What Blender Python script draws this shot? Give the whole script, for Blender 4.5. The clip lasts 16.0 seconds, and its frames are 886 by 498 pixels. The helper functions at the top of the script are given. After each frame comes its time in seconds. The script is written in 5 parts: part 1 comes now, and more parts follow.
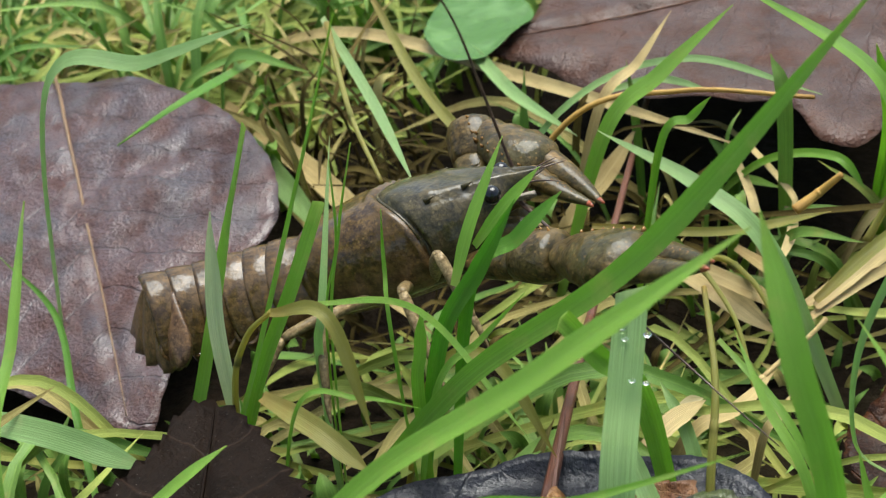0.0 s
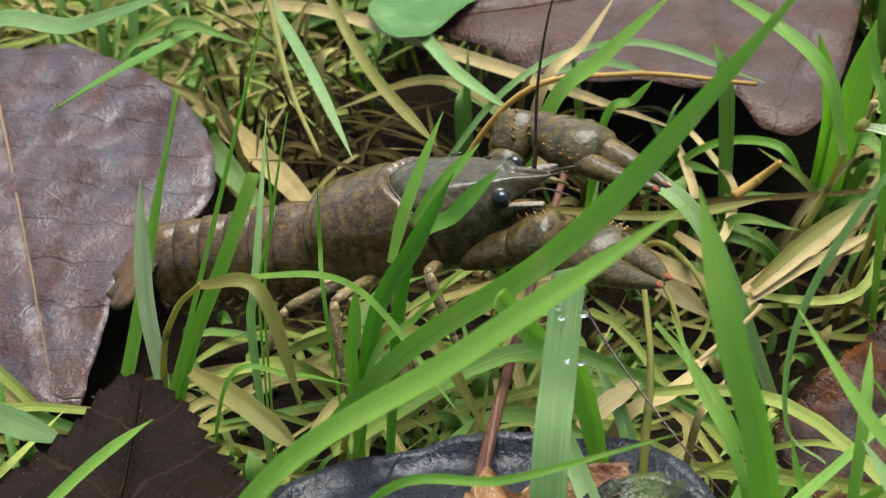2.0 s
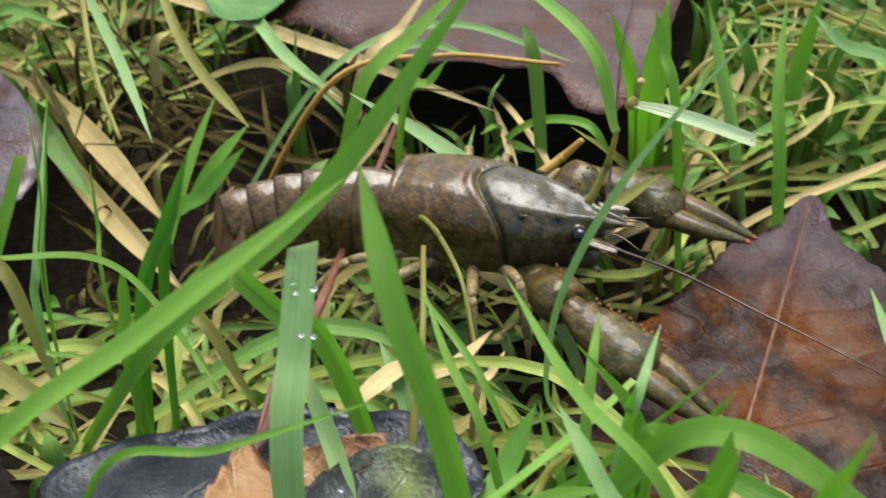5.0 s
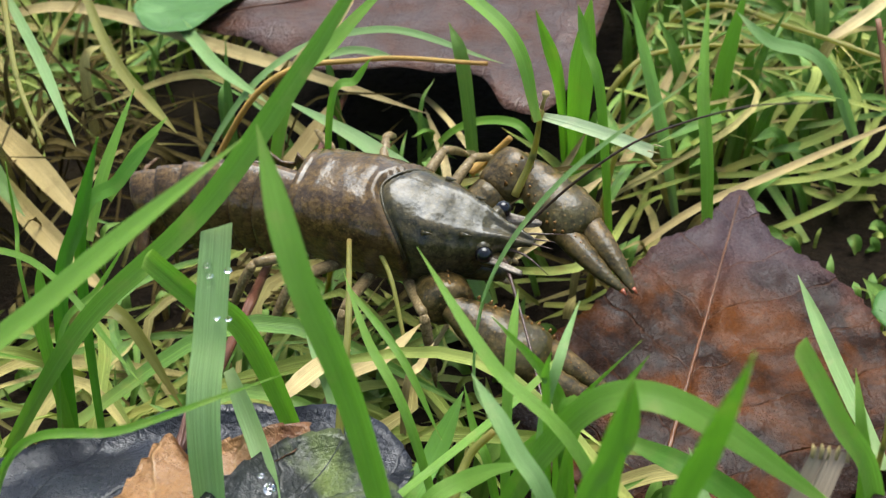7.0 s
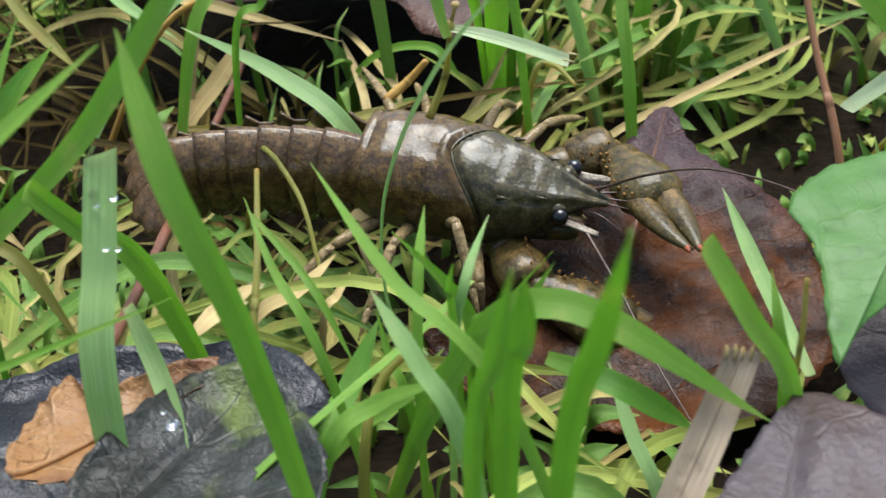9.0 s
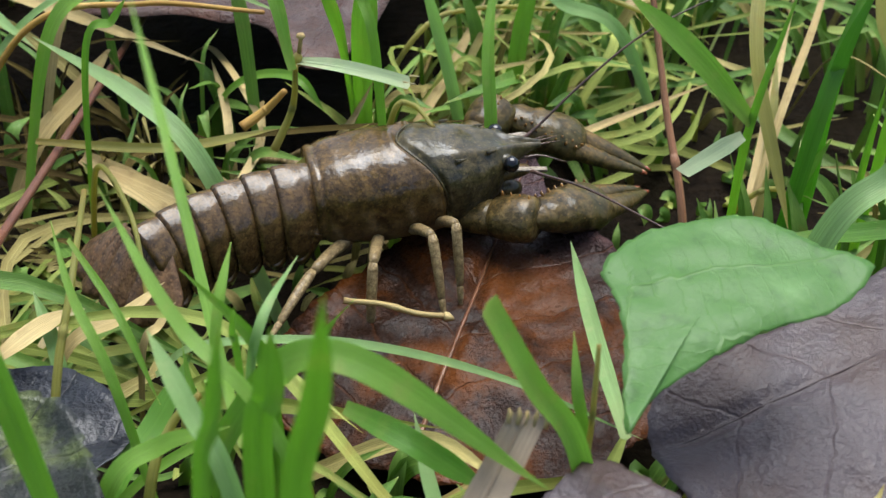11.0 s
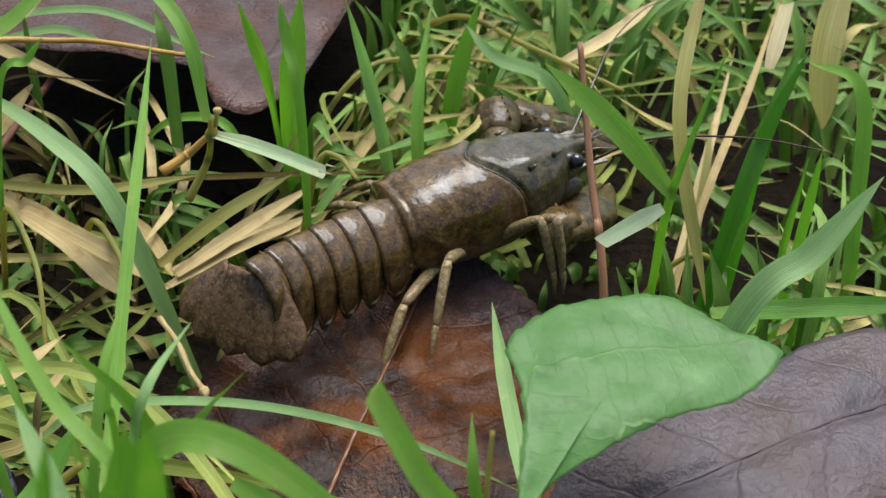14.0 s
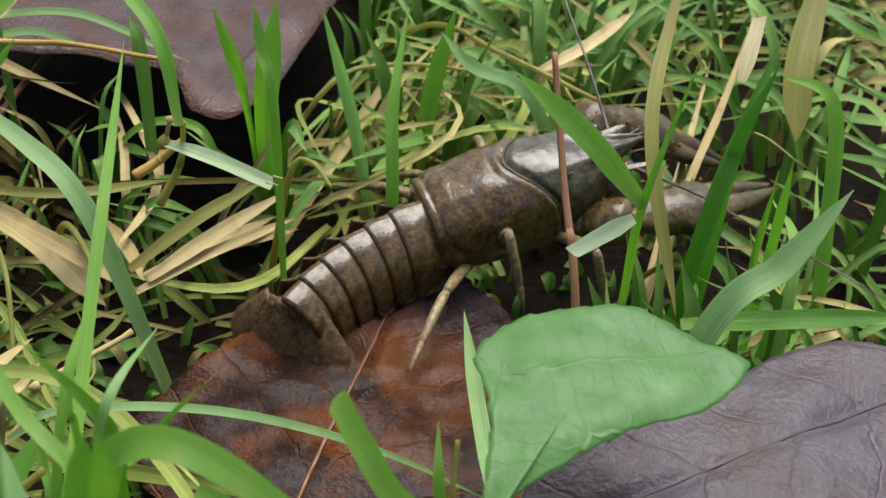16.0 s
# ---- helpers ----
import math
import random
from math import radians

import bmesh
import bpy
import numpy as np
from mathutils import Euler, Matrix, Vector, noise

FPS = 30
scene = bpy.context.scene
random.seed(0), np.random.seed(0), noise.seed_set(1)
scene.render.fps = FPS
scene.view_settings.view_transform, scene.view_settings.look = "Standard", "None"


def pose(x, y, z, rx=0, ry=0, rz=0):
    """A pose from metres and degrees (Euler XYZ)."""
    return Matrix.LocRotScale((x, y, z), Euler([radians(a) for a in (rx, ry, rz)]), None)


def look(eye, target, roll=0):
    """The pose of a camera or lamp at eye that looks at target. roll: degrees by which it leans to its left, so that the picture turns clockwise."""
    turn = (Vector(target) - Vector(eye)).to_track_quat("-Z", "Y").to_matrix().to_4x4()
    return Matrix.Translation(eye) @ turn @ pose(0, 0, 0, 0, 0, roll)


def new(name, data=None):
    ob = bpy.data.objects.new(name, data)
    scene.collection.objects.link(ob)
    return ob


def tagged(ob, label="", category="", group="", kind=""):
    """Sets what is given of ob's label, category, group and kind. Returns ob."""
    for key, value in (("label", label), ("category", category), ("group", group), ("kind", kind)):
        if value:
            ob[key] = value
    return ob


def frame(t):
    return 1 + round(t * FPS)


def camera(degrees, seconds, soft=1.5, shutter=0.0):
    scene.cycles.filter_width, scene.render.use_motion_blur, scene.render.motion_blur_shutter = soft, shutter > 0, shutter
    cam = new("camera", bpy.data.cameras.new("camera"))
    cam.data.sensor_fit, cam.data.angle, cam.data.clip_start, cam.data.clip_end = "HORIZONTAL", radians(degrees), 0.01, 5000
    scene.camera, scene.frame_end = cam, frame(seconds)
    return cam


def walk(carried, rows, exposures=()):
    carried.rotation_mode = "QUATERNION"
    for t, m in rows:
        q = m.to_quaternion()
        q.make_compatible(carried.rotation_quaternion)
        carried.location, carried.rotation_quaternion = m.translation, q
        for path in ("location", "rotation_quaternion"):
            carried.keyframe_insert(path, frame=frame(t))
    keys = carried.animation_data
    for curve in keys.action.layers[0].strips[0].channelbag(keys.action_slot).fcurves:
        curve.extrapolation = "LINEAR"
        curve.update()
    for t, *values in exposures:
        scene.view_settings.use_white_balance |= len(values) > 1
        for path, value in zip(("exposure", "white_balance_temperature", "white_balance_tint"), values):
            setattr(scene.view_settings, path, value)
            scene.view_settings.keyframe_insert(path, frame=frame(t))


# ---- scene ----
cam = camera(42.0, 16.0, soft=1.2, shutter=0.4)
cam.data.dof.use_dof, cam.data.dof.focus_distance, cam.data.dof.aperture_fstop = True, 0.208, 42.0
EXPOSURE = 0.77
# seconds, eye, aim and roll, in centimetres
PATH = [
    (0, (7.97, -12.69, 18.79), (1.74, 1.95, 6.67), -9.7),
    (0.5, (7.89, -12.60, 18.71), (1.94, 1.98, 6.38), -8.8),
    (1, (7.98, -12.63, 18.56), (2.21, 1.83, 6.00), -8.0),
    (1.5, (8.02, -12.61, 18.53), (2.39, 1.93, 6.01), -7.0),
    (2, (7.97, -12.53, 18.46), (2.72, 2.24, 6.04), -6.2),
    (2.5, (8.07, -12.57, 18.52), (2.85, 2.44, 6.37), -6.0),
    (3, (8.27, -12.62, 18.58), (3.37, 2.41, 6.32), -5.4),
    (3.5, (8.74, -12.45, 18.53), (4.13, 2.70, 6.32), -5.0),
    (4, (9.21, -12.26, 18.57), (4.51, 2.90, 6.40), -5.8),
    (4.5, (10.12, -11.96, 18.46), (5.43, 3.08, 6.14), -5.9),
    (5, (11.00, -12.19, 18.44), (6.71, 2.64, 5.73), -4.9),
    (5.2, (11.28, -12.21, 18.56), (7.22, 2.55, 5.68), -4.7),
    (7.3, (11.72, -12.56, 17.51), (8.12, 2.87, 5.30), -4.8),
    (7.5, (11.75, -12.55, 17.40), (8.23, 2.76, 5.03), -5.1),
    (8, (11.72, -12.45, 17.11), (8.47, 2.61, 4.36), -5.6),
    (8.5, (11.91, -12.29, 16.99), (8.74, 2.83, 4.29), -5.9),
    (9, (12.29, -12.20, 16.81), (9.45, 2.77, 3.86), -5.6),
    (9.5, (13.08, -12.05, 16.47), (10.57, 2.94, 3.48), -4.2),
    (9.7, (13.14, -12.02, 16.45), (10.80, 3.05, 3.51), -3.5),
    (11.8, (14.16, -11.19, 16.81), (12.90, 4.29, 4.21), 3.7),
    (12, (14.17, -11.12, 16.81), (12.97, 4.37, 4.21), 4.0),
    (12.5, (14.23, -10.87, 16.91), (13.16, 4.81, 4.54), 4.4),
    (13, (14.13, -10.91, 16.95), (13.06, 4.86, 4.69), 4.8),
    (13.5, (14.29, -10.81, 16.72), (13.35, 4.95, 4.44), 5.2),
    (14, (14.48, -10.68, 16.88), (13.62, 5.14, 4.67), 5.2),
    (14.5, (14.64, -10.63, 16.91), (14.01, 5.21, 4.72), 6.0),
    (15, (14.66, -10.58, 16.76), (14.17, 5.22, 4.50), 6.2),
    (15.5, (14.67, -10.55, 16.95), (14.19, 5.36, 4.83), 6.4),
    (16, (14.63, -10.64, 16.89), (14.09, 5.29, 4.81), 6.6),
]
CM = 0.01
walk(cam, [(t, look(Vector(eye) * CM, Vector(aim) * CM, roll)) for t, eye, aim, roll in PATH],
     exposures=[(0, EXPOSURE + 0.04, 6500, 4), (5, EXPOSURE + 0.16, 6400, 5), (9, EXPOSURE + 0.1, 6250, 6), (12, EXPOSURE - 0.07, 6250, 8), (16, EXPOSURE - 0.12, 6350, 8)])

# ---- daylight under an overcast sky ----
world = bpy.data.worlds.new("overcast_sky")
scene.world = world
world.use_nodes = True
sky = world.node_tree.nodes.new("ShaderNodeTexSky")
sky.sky_type, sky.sun_disc = "NISHITA", False
sky.sun_elevation, sky.sun_rotation = radians(70), radians(6)
sky.dust_density, sky.air_density = 4.0, 1.0
world.node_tree.links.new(sky.outputs[0], world.node_tree.nodes["Background"].inputs[0])
world.node_tree.nodes["Background"].inputs[1].default_value = 0.15
sun_data = bpy.data.lights.new("sun", "SUN")
sun_data.energy, sun_data.angle, sun_data.color = 2.75, radians(46), (0.97, 0.985, 1.0)
sun = new("sun", sun_data)
sun.matrix_world = look((0.04, 0.36, 1.0), (0, 0, 0))


# ---- materials ----
class Mat:
    """A small helper round one node material."""

    def __init__(self, name):
        self.m = bpy.data.materials.new(name)
        self.m.use_nodes = True
        self.n, self.l = self.m.node_tree.nodes, self.m.node_tree.links
        self.bsdf = self.n["Principled BSDF"]
        self.coord = self.n.new("ShaderNodeTexCoord")

    def put(self, where, what):
        if isinstance(what, bpy.types.NodeSocket):
            self.l.new(what, where)
        else:
            where.default_value = what

    def set(self, **values):
        for key, value in values.items():
            self.put(self.bsdf.inputs[key.replace("_", " ")], value)
        return self

    def space(self, scale=(1, 1, 1), kind="Object"):
        node = self.n.new("ShaderNodeMapping")
        node.inputs["Scale"].default_value = scale
        self.l.new(self.coord.outputs[kind], node.inputs["Vector"])
        return node.outputs[0]

    def noise(self, vector, scale, detail=4.0, rough=0.55, warp=0.0):
        node = self.n.new("ShaderNodeTexNoise")
        node.inputs["Scale"].default_value, node.inputs["Detail"].default_value = scale, detail
        node.inputs["Roughness"].default_value, node.inputs["Distortion"].default_value = rough, warp
        self.l.new(vector, node.inputs["Vector"])
        return node.outputs["Fac"]

    def cells(self, vector, scale, feature="F1"):
        node = self.n.new("ShaderNodeTexVoronoi")
        node.feature = feature
        node.inputs["Scale"].default_value = scale
        self.l.new(vector, node.inputs["Vector"])
        return node.outputs["Distance"]

    def ramp(self, fac, *stops):
        node = self.n.new("ShaderNodeValToRGB")
        while len(node.color_ramp.elements) < len(stops):
            node.color_ramp.elements.new(0.5)
        for e, (pos, col) in zip(node.color_ramp.elements, stops):
            e.position, e.color = pos, (*col, 1) if isinstance(col, tuple) else (col, col, col, 1)
        self.put(node.inputs[0], fac)
        return node.outputs[0]

    def mix(self, fac, a, b, blend="MIX"):
        node = self.n.new("ShaderNodeMix")
        node.data_type, node.blend_type = "RGBA", blend
        self.put(node.inputs[0], fac)
        for socket, value in ((node.inputs[6], a), (node.inputs[7], b)):
            self.put(socket, (*value, 1) if isinstance(value, tuple) else value)
        return node.outputs[2]

    def math(self, kind, a, b=0.0, c=0.0):
        node = self.n.new("ShaderNodeMath")
        node.operation = kind
        for socket, value in zip(node.inputs, (a, b, c)):
            self.put(socket, value)
        return node.outputs[0]

    def uv(self):
        node = self.n.new("ShaderNodeSeparateXYZ")
        self.l.new(self.coord.outputs["UV"], node.inputs[0])
        return node.outputs[0], node.outputs[1]

    def chance(self, island=False):
        if island:
            return self.n.new("ShaderNodeNewGeometry").outputs["Random Per Island"]
        return self.n.new("ShaderNodeObjectInfo").outputs["Random"]

    def bump(self, height, strength=0.4, depth=0.0004):
        node = self.n.new("ShaderNodeBump")
        node.inputs["Strength"].default_value, node.inputs["Distance"].default_value = strength, depth
        self.l.new(height, node.inputs["Height"])
        self.l.new(node.outputs[0], self.bsdf.inputs["Normal"])
        return self

    def wet(self, weight, rough=0.08):
        """A film of water over the surface."""
        return self.set(Coat_Weight=weight, Coat_Roughness=rough, Coat_IOR=1.5)

    def thin(self, color, share):
        """Lets a share of the light through, as a leaf does."""
        out = self.n["Material Output"]
        through_, both = self.n.new("ShaderNodeBsdfTranslucent"), self.n.new("ShaderNodeMixShader")
        self.put(through_.inputs[0], color)
        both.inputs[0].default_value = share
        self.l.new(self.bsdf.outputs[0], both.inputs[1])
        self.l.new(through_.outputs[0], both.inputs[2])
        self.l.new(both.outputs[0], out.inputs["Surface"])
        return self


def grass_material(name, dark, light, spot, share=0.55, rough=0.3, island=False, gloss=0.38):
    """Ribbed blade: u runs across it, v along it; every blade has its own tint."""
    k = Mat(name)
    u, v = k.uv()
    ribs = k.math("SINE", k.math("MULTIPLY", u, 75.0))
    long_ = k.noise(k.space((9, 0.9, 1), "UV"), 3.0, 3)
    fibre = k.noise(k.space((26, 0.5, 1), "UV"), 3.0, 2)
    blot, tone = k.noise(k.space((1, 1, 1)), 220.0, 5), k.noise(k.space((1, 1, 1)), 55.0, 3)
    own = k.chance(island)
    col = k.mix(k.math("POWER", own, 2.0) if island else own, dark, light)
    col = k.mix(k.math("MULTIPLY", long_, 0.6), col, light)
    col = k.mix(k.ramp(fibre, (0.40, 0.6), (0.54, 0.0)), col, tuple(0.5 * c for c in dark))
    col = k.mix(k.ramp(fibre, (0.54, 0.0), (0.68, 0.45)), col, tuple(min(0.85, 1.25 * c) for c in light))
    col = k.mix(k.ramp(tone, (0.45, 0.0), (0.7, 0.5)), col, tuple(0.7 * c for c in dark))
    col = k.mix(k.ramp(v, (0.0, 0.55), (0.25, 0.0)), col, spot)
    col = k.mix(k.ramp(blot, (0.58, 0.0), (0.75, 0.75)), col, spot)
    rib = k.ramp(k.math("ABSOLUTE", k.math("SUBTRACT", u, 0.5)), (0.0, 1.0), (0.07, 0.0))
    col = k.mix(k.math("MULTIPLY", rib, 0.35), col, light)
    col = k.mix(k.ramp(v, (0.9, 0.0), (1.0, 0.5)), col, spot)
    k.set(Base_Color=col, Roughness=rough, Specular_IOR_Level=gloss)
    k.bump(k.math("ADD", k.math("MULTIPLY", ribs, 0.25), k.math("ADD", blot, fibre)), 0.4, 0.0003)
    return k.thin(k.mix(0.55, col, tuple(min(0.8, 1.15 * c) for c in light)), share).m


GREEN = grass_material("green_grass", (0.22, 0.44, 0.055), (0.40, 0.63, 0.12), (0.48, 0.54, 0.14))
DEEP = grass_material("deep_green_grass", (0.13, 0.33, 0.035), (0.24, 0.48, 0.075), (0.28, 0.40, 0.08))
PALE = grass_material("pale_green_grass", (0.30, 0.50, 0.16), (0.48, 0.66, 0.29), (0.56, 0.60, 0.28))
YELLOW = grass_material("yellowing_grass", (0.30, 0.31, 0.06), (0.50, 0.46, 0.14), (0.38, 0.24, 0.07))
STRAW = grass_material("dry_straw", (0.44, 0.31, 0.10), (0.70, 0.55, 0.25), (0.26, 0.16, 0.06), 0.2, 0.5)
ORANGE = grass_material("orange_straw", (0.50, 0.27, 0.05), (0.66, 0.45, 0.12), (0.34, 0.16, 0.04), 0.2, 0.45)
BROWN = grass_material("red_brown_stalk", (0.26, 0.115, 0.055), (0.40, 0.20, 0.10), (0.18, 0.07, 0.03), 0.0, 0.35)
RED = grass_material("red_stem", (0.11, 0.042, 0.024), (0.22, 0.09, 0.05), (0.08, 0.03, 0.02), 0.0, 0.35)
WHITE = grass_material("bleached_straw", (0.66, 0.54, 0.27), (0.82, 0.70, 0.42), (0.50, 0.38, 0.16), 0.35, 0.5)
CUT = grass_material("cut_green_stem", (0.48, 0.63, 0.32), (0.68, 0.78, 0.50), (0.70, 0.70, 0.46), 0.5)
KINDS = {"g": (GREEN, "fresh green grass blade, wet", "green"), "d": (DEEP, "deep green wet grass blade", "green"),
         "p": (PALE, "pale blue-green grass blade", "pale"), "y": (YELLOW, "yellowing bent grass blade", "yellowing"),
         "s": (STRAW, "dry straw-coloured dead grass blade", "straw"), "o": (ORANGE, "orange-brown dry grass sheath", "straw"),
         "t": (GREEN, "thin upright green grass shoot", "green"), "r": (RED, "smooth dark red leaf stalk", "stalk"), "b": (BROWN, "upright reddish-brown dry stalk", "stalk"),
         "k": (CUT, "pale striped grass blade, white-green", "pale"),
         "w": (WHITE, "bleached dry grass tip", "straw")}
STRIP = grass_material("grey_straw_strip", (0.20, 0.145, 0.09), (0.42, 0.33, 0.22), (0.09, 0.055, 0.03), 0.05, 0.5)
TURF_GREEN = grass_material("turf_green", (0.09, 0.22, 0.03), (0.34, 0.53, 0.11), (0.42, 0.42, 0.11), 0.35, 0.35, True)
TURF_STEM = grass_material("tangled_stems", (0.12, 0.18, 0.02), (0.62, 0.68, 0.18), (0.40, 0.30, 0.08), 0.35, 0.45, True, 0.15)
# brown taken towards black to stand in for shade between the matted blades
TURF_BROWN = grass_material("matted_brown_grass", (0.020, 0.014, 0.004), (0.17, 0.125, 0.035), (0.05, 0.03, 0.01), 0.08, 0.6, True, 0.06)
TURF_STRAW = grass_material("turf_straw", (0.13, 0.10, 0.022), (0.76, 0.64, 0.24), (0.22, 0.14, 0.045), 0.25, 0.5, True, 0.12)


def soil_material():
    k = Mat("wet_soil")
    o = k.space()
    fine, broad = k.noise(o, 400.0, 8, 0.65), k.noise(o, 30.0, 4)
    # soil brown kept near black: it includes the deep shade between blades
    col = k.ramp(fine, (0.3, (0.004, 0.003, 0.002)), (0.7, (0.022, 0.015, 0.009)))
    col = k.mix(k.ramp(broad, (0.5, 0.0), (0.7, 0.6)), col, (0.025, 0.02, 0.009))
    away = k.n.new("ShaderNodeVectorMath")
    away.operation = "LENGTH"
    k.l.new(o, away.inputs[0])
    lawn = k.ramp(k.noise(o, 55.0, 6, 0.7), (0.3, (0.02, 0.045, 0.008)), (0.7, (0.10, 0.18, 0.03)))
    col = k.mix(k.ramp(away.outputs["Value"], (0.40, 0.0), (0.5, 1.0)), col, lawn)
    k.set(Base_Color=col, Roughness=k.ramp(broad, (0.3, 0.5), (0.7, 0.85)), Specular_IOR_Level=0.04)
    return k.bump(fine, 0.9, 0.003).m


def leaf_material(name, dark, light, stain, vein, rough=(0.16, 0.42), stain_at=0.55, green=False, spots=False, gloss=0.5, film=0.0, bloom=None, bold=0.5, pits=False, relief=0.0008):
    """Wet fallen leaf; uv in centimetres along (u) and across (v) its midrib."""
    k = Mat(name)
    u, v = k.uv()
    flat = k.space((1, 1, 1), "UV")
    side = k.math("ABSOLUTE", v)
    wob = k.noise(flat, 0.8, 3)
    rise = k.math("ADD", k.math("SUBTRACT", u, k.math("MULTIPLY", side, 0.75)), k.math("MULTIPLY", wob, 0.8))
    line = k.math("ABSOLUTE", k.math("SUBTRACT", k.math("FRACT", k.math("MULTIPLY", rise, 0.62)), 0.5))
    veins = k.ramp(line, (0.0, 1.0), (0.03, 0.0))
    cross_ = k.math("ADD", k.math("ADD", u, k.math("MULTIPLY", side, 1.3)), k.math("MULTIPLY", k.noise(flat, 2.2, 2), 0.6))
    rungs = k.ramp(k.math("ABSOLUTE", k.math("SUBTRACT", k.math("FRACT", k.math("MULTIPLY", cross_, 2.1)), 0.5)), (0.0, 1.0), (0.05, 0.0))
    net = k.ramp(k.cells(flat, 7.0, "DISTANCE_TO_EDGE"), (0.0, 1.0), (0.07, 0.0))
    dimple = k.cells(flat, 9.0)
    broad, fine = k.noise(flat, 0.55, 5, 0.6, 0.6), k.noise(flat, 14.0, 6, 0.6)
    cloud = k.noise(flat, 2.4, 5, 0.65)
    col = k.mix(k.math("ADD", k.math("MULTIPLY", fine, 0.5), k.math("MULTIPLY", cloud, 0.5)), dark, light)
    col = k.mix(k.ramp(cloud, (0.52, 0.0), (0.68, 0.55)), col, tuple(0.6 * c for c in dark))
    col = k.mix(k.ramp(broad, (stain_at - 0.07, 0.0), (stain_at + 0.1, 0.9)), col, stain)
    if bloom:
        near_tip = k.math("ADD", k.math("MULTIPLY", u, 0.1), k.math("MULTIPLY", broad, 0.35))
        col = k.mix(k.ramp(near_tip, (bloom[1], 0.0), (bloom[2], 0.85)), col, bloom[0])
    col = k.mix(k.math("MULTIPLY", veins, bold), col, vein)
    col = k.mix(k.math("MULTIPLY", rungs, 0.35 * bold), col, vein)
    col = k.mix(k.math("MULTIPLY", net, 0.04), col, vein)
    if spots:
        speck = k.ramp(k.cells(flat, 11.0), (0.05, 1.0), (0.09, 0.0))
        col = k.mix(k.math("MULTIPLY", speck, k.math("MULTIPLY", fine, 0.9)), col, (0.5, 0.46, 0.4))
    if pits:
        pit = k.ramp(k.cells(k.space((1, 0.8, 1), "UV"), 2.3), (0.08, 1.0), (0.2, 0.0))
        pit = k.math("MULTIPLY", pit, k.ramp(k.noise(flat, 0.9, 3), (0.48, 0.0), (0.6, 1.0)))
        col = k.mix(k.math("MULTIPLY", pit, 0.5), col, tuple(min(0.5, 1.6 * c) for c in light))
    k.set(Base_Color=col, Roughness=k.ramp(fine, (0.3, rough[0]), (0.7, rough[1])), Specular_IOR_Level=gloss)
    ridge = k.math("ADD", k.math("MULTIPLY", veins, -0.7 if green else 0.6), k.math("MULTIPLY", rungs, -0.25 if green else 0.15))
    ridge = k.math("ADD", ridge, k.math("MULTIPLY", net, -0.02 if green else -0.07))
    height = k.math("ADD", ridge, k.math("MULTIPLY", cloud, 1.0 if green else 2.2))
    height = k.math("SUBTRACT", height, k.math("MULTIPLY", dimple, 0.1 if green else 0.5))
    k.bump(k.math("ADD", height, k.math("MULTIPLY", fine, 0.3 if green else 0.9)), 0.28 if green else 0.4 if relief < 0.001 else 0.7, relief)
    if film:
        pool = k.noise(flat, 0.9, 5, 0.65, 0.4)
        k.wet(film, 0.1)
        k.put(k.bsdf.inputs["Coat Weight"], k.ramp(pool, (0.38, 0.15 * film), (0.56, film)))
        k.put(k.bsdf.inputs["Coat Roughness"], k.ramp(pool, (0.38, 0.25), (0.56, 0.07)))
        skin = k.n.new("ShaderNodeBump")
        skin.inputs["Strength"].default_value, skin.inputs["Distance"].default_value = 0.38, 0.0006
        wet = k.math("ADD", k.math("ADD", ridge, k.math("MULTIPLY", cloud, 1.2)), k.math("MULTIPLY", fine, 0.8))
        k.l.new(k.math("SUBTRACT", wet, k.math("MULTIPLY", dimple, 0.4)), skin.inputs["Height"])
        k.l.new(skin.outputs[0], k.bsdf.inputs["Coat Normal"])
    return k.thin(col, 0.2).m if green else k.m


LEAF_PURPLE = leaf_material("wet_purple_brown_leaf", (0.026, 0.012, 0.010), (0.088, 0.050, 0.046), (0.075, 0.026, 0.016), (0.035, 0.017, 0.013), (0.25, 0.45), 0.47, gloss=0.3, film=1.0, bold=0.9, relief=0.0016)
LEAF_DROOP = leaf_material("purple_leaf_with_rust_side", (0.026, 0.012, 0.008), (0.090, 0.042, 0.026), (0.075, 0.026, 0.010), (0.08, 0.04, 0.025), (0.25, 0.45), 0.52, gloss=0.2, film=0.35, bloom=((0.12, 0.092, 0.097), 1.02, 1.18), relief=0.0013)
LEAF_GREY = leaf_material("grey_purple_leaf", (0.033, 0.024, 0.025), (0.088, 0.067, 0.070), (0.050, 0.030, 0.025), (0.055, 0.036, 0.032), (0.3, 0.5), 0.53, bold=0.35, gloss=0.3, film=0.15)
LEAF_DARK = leaf_material("dark_brown_leaf", (0.004, 0.0022, 0.0016), (0.017, 0.010, 0.006), (0.006, 0.0035, 0.002), (0.04, 0.024, 0.016), (0.4, 0.65), 0.55, spots=True, gloss=0.05)
LEAF_BLACK = leaf_material("black_rotten_leaf", (0.010, 0.011, 0.014), (0.036, 0.037, 0.045), (0.012, 0.013, 0.014), (0.02, 0.02, 0.02), (0.2, 0.45), gloss=0.1, film=0.7, bold=0.3, relief=0.0013)
LEAF_MOSSY = leaf_material("mossy_black_leaf", (0.010, 0.011, 0.010), (0.036, 0.038, 0.030), (0.13, 0.165, 0.045), (0.06, 0.06, 0.045), (0.22, 0.5), 0.6, spots=True, gloss=0.06, film=0.6, bold=0.3, relief=0.0013)
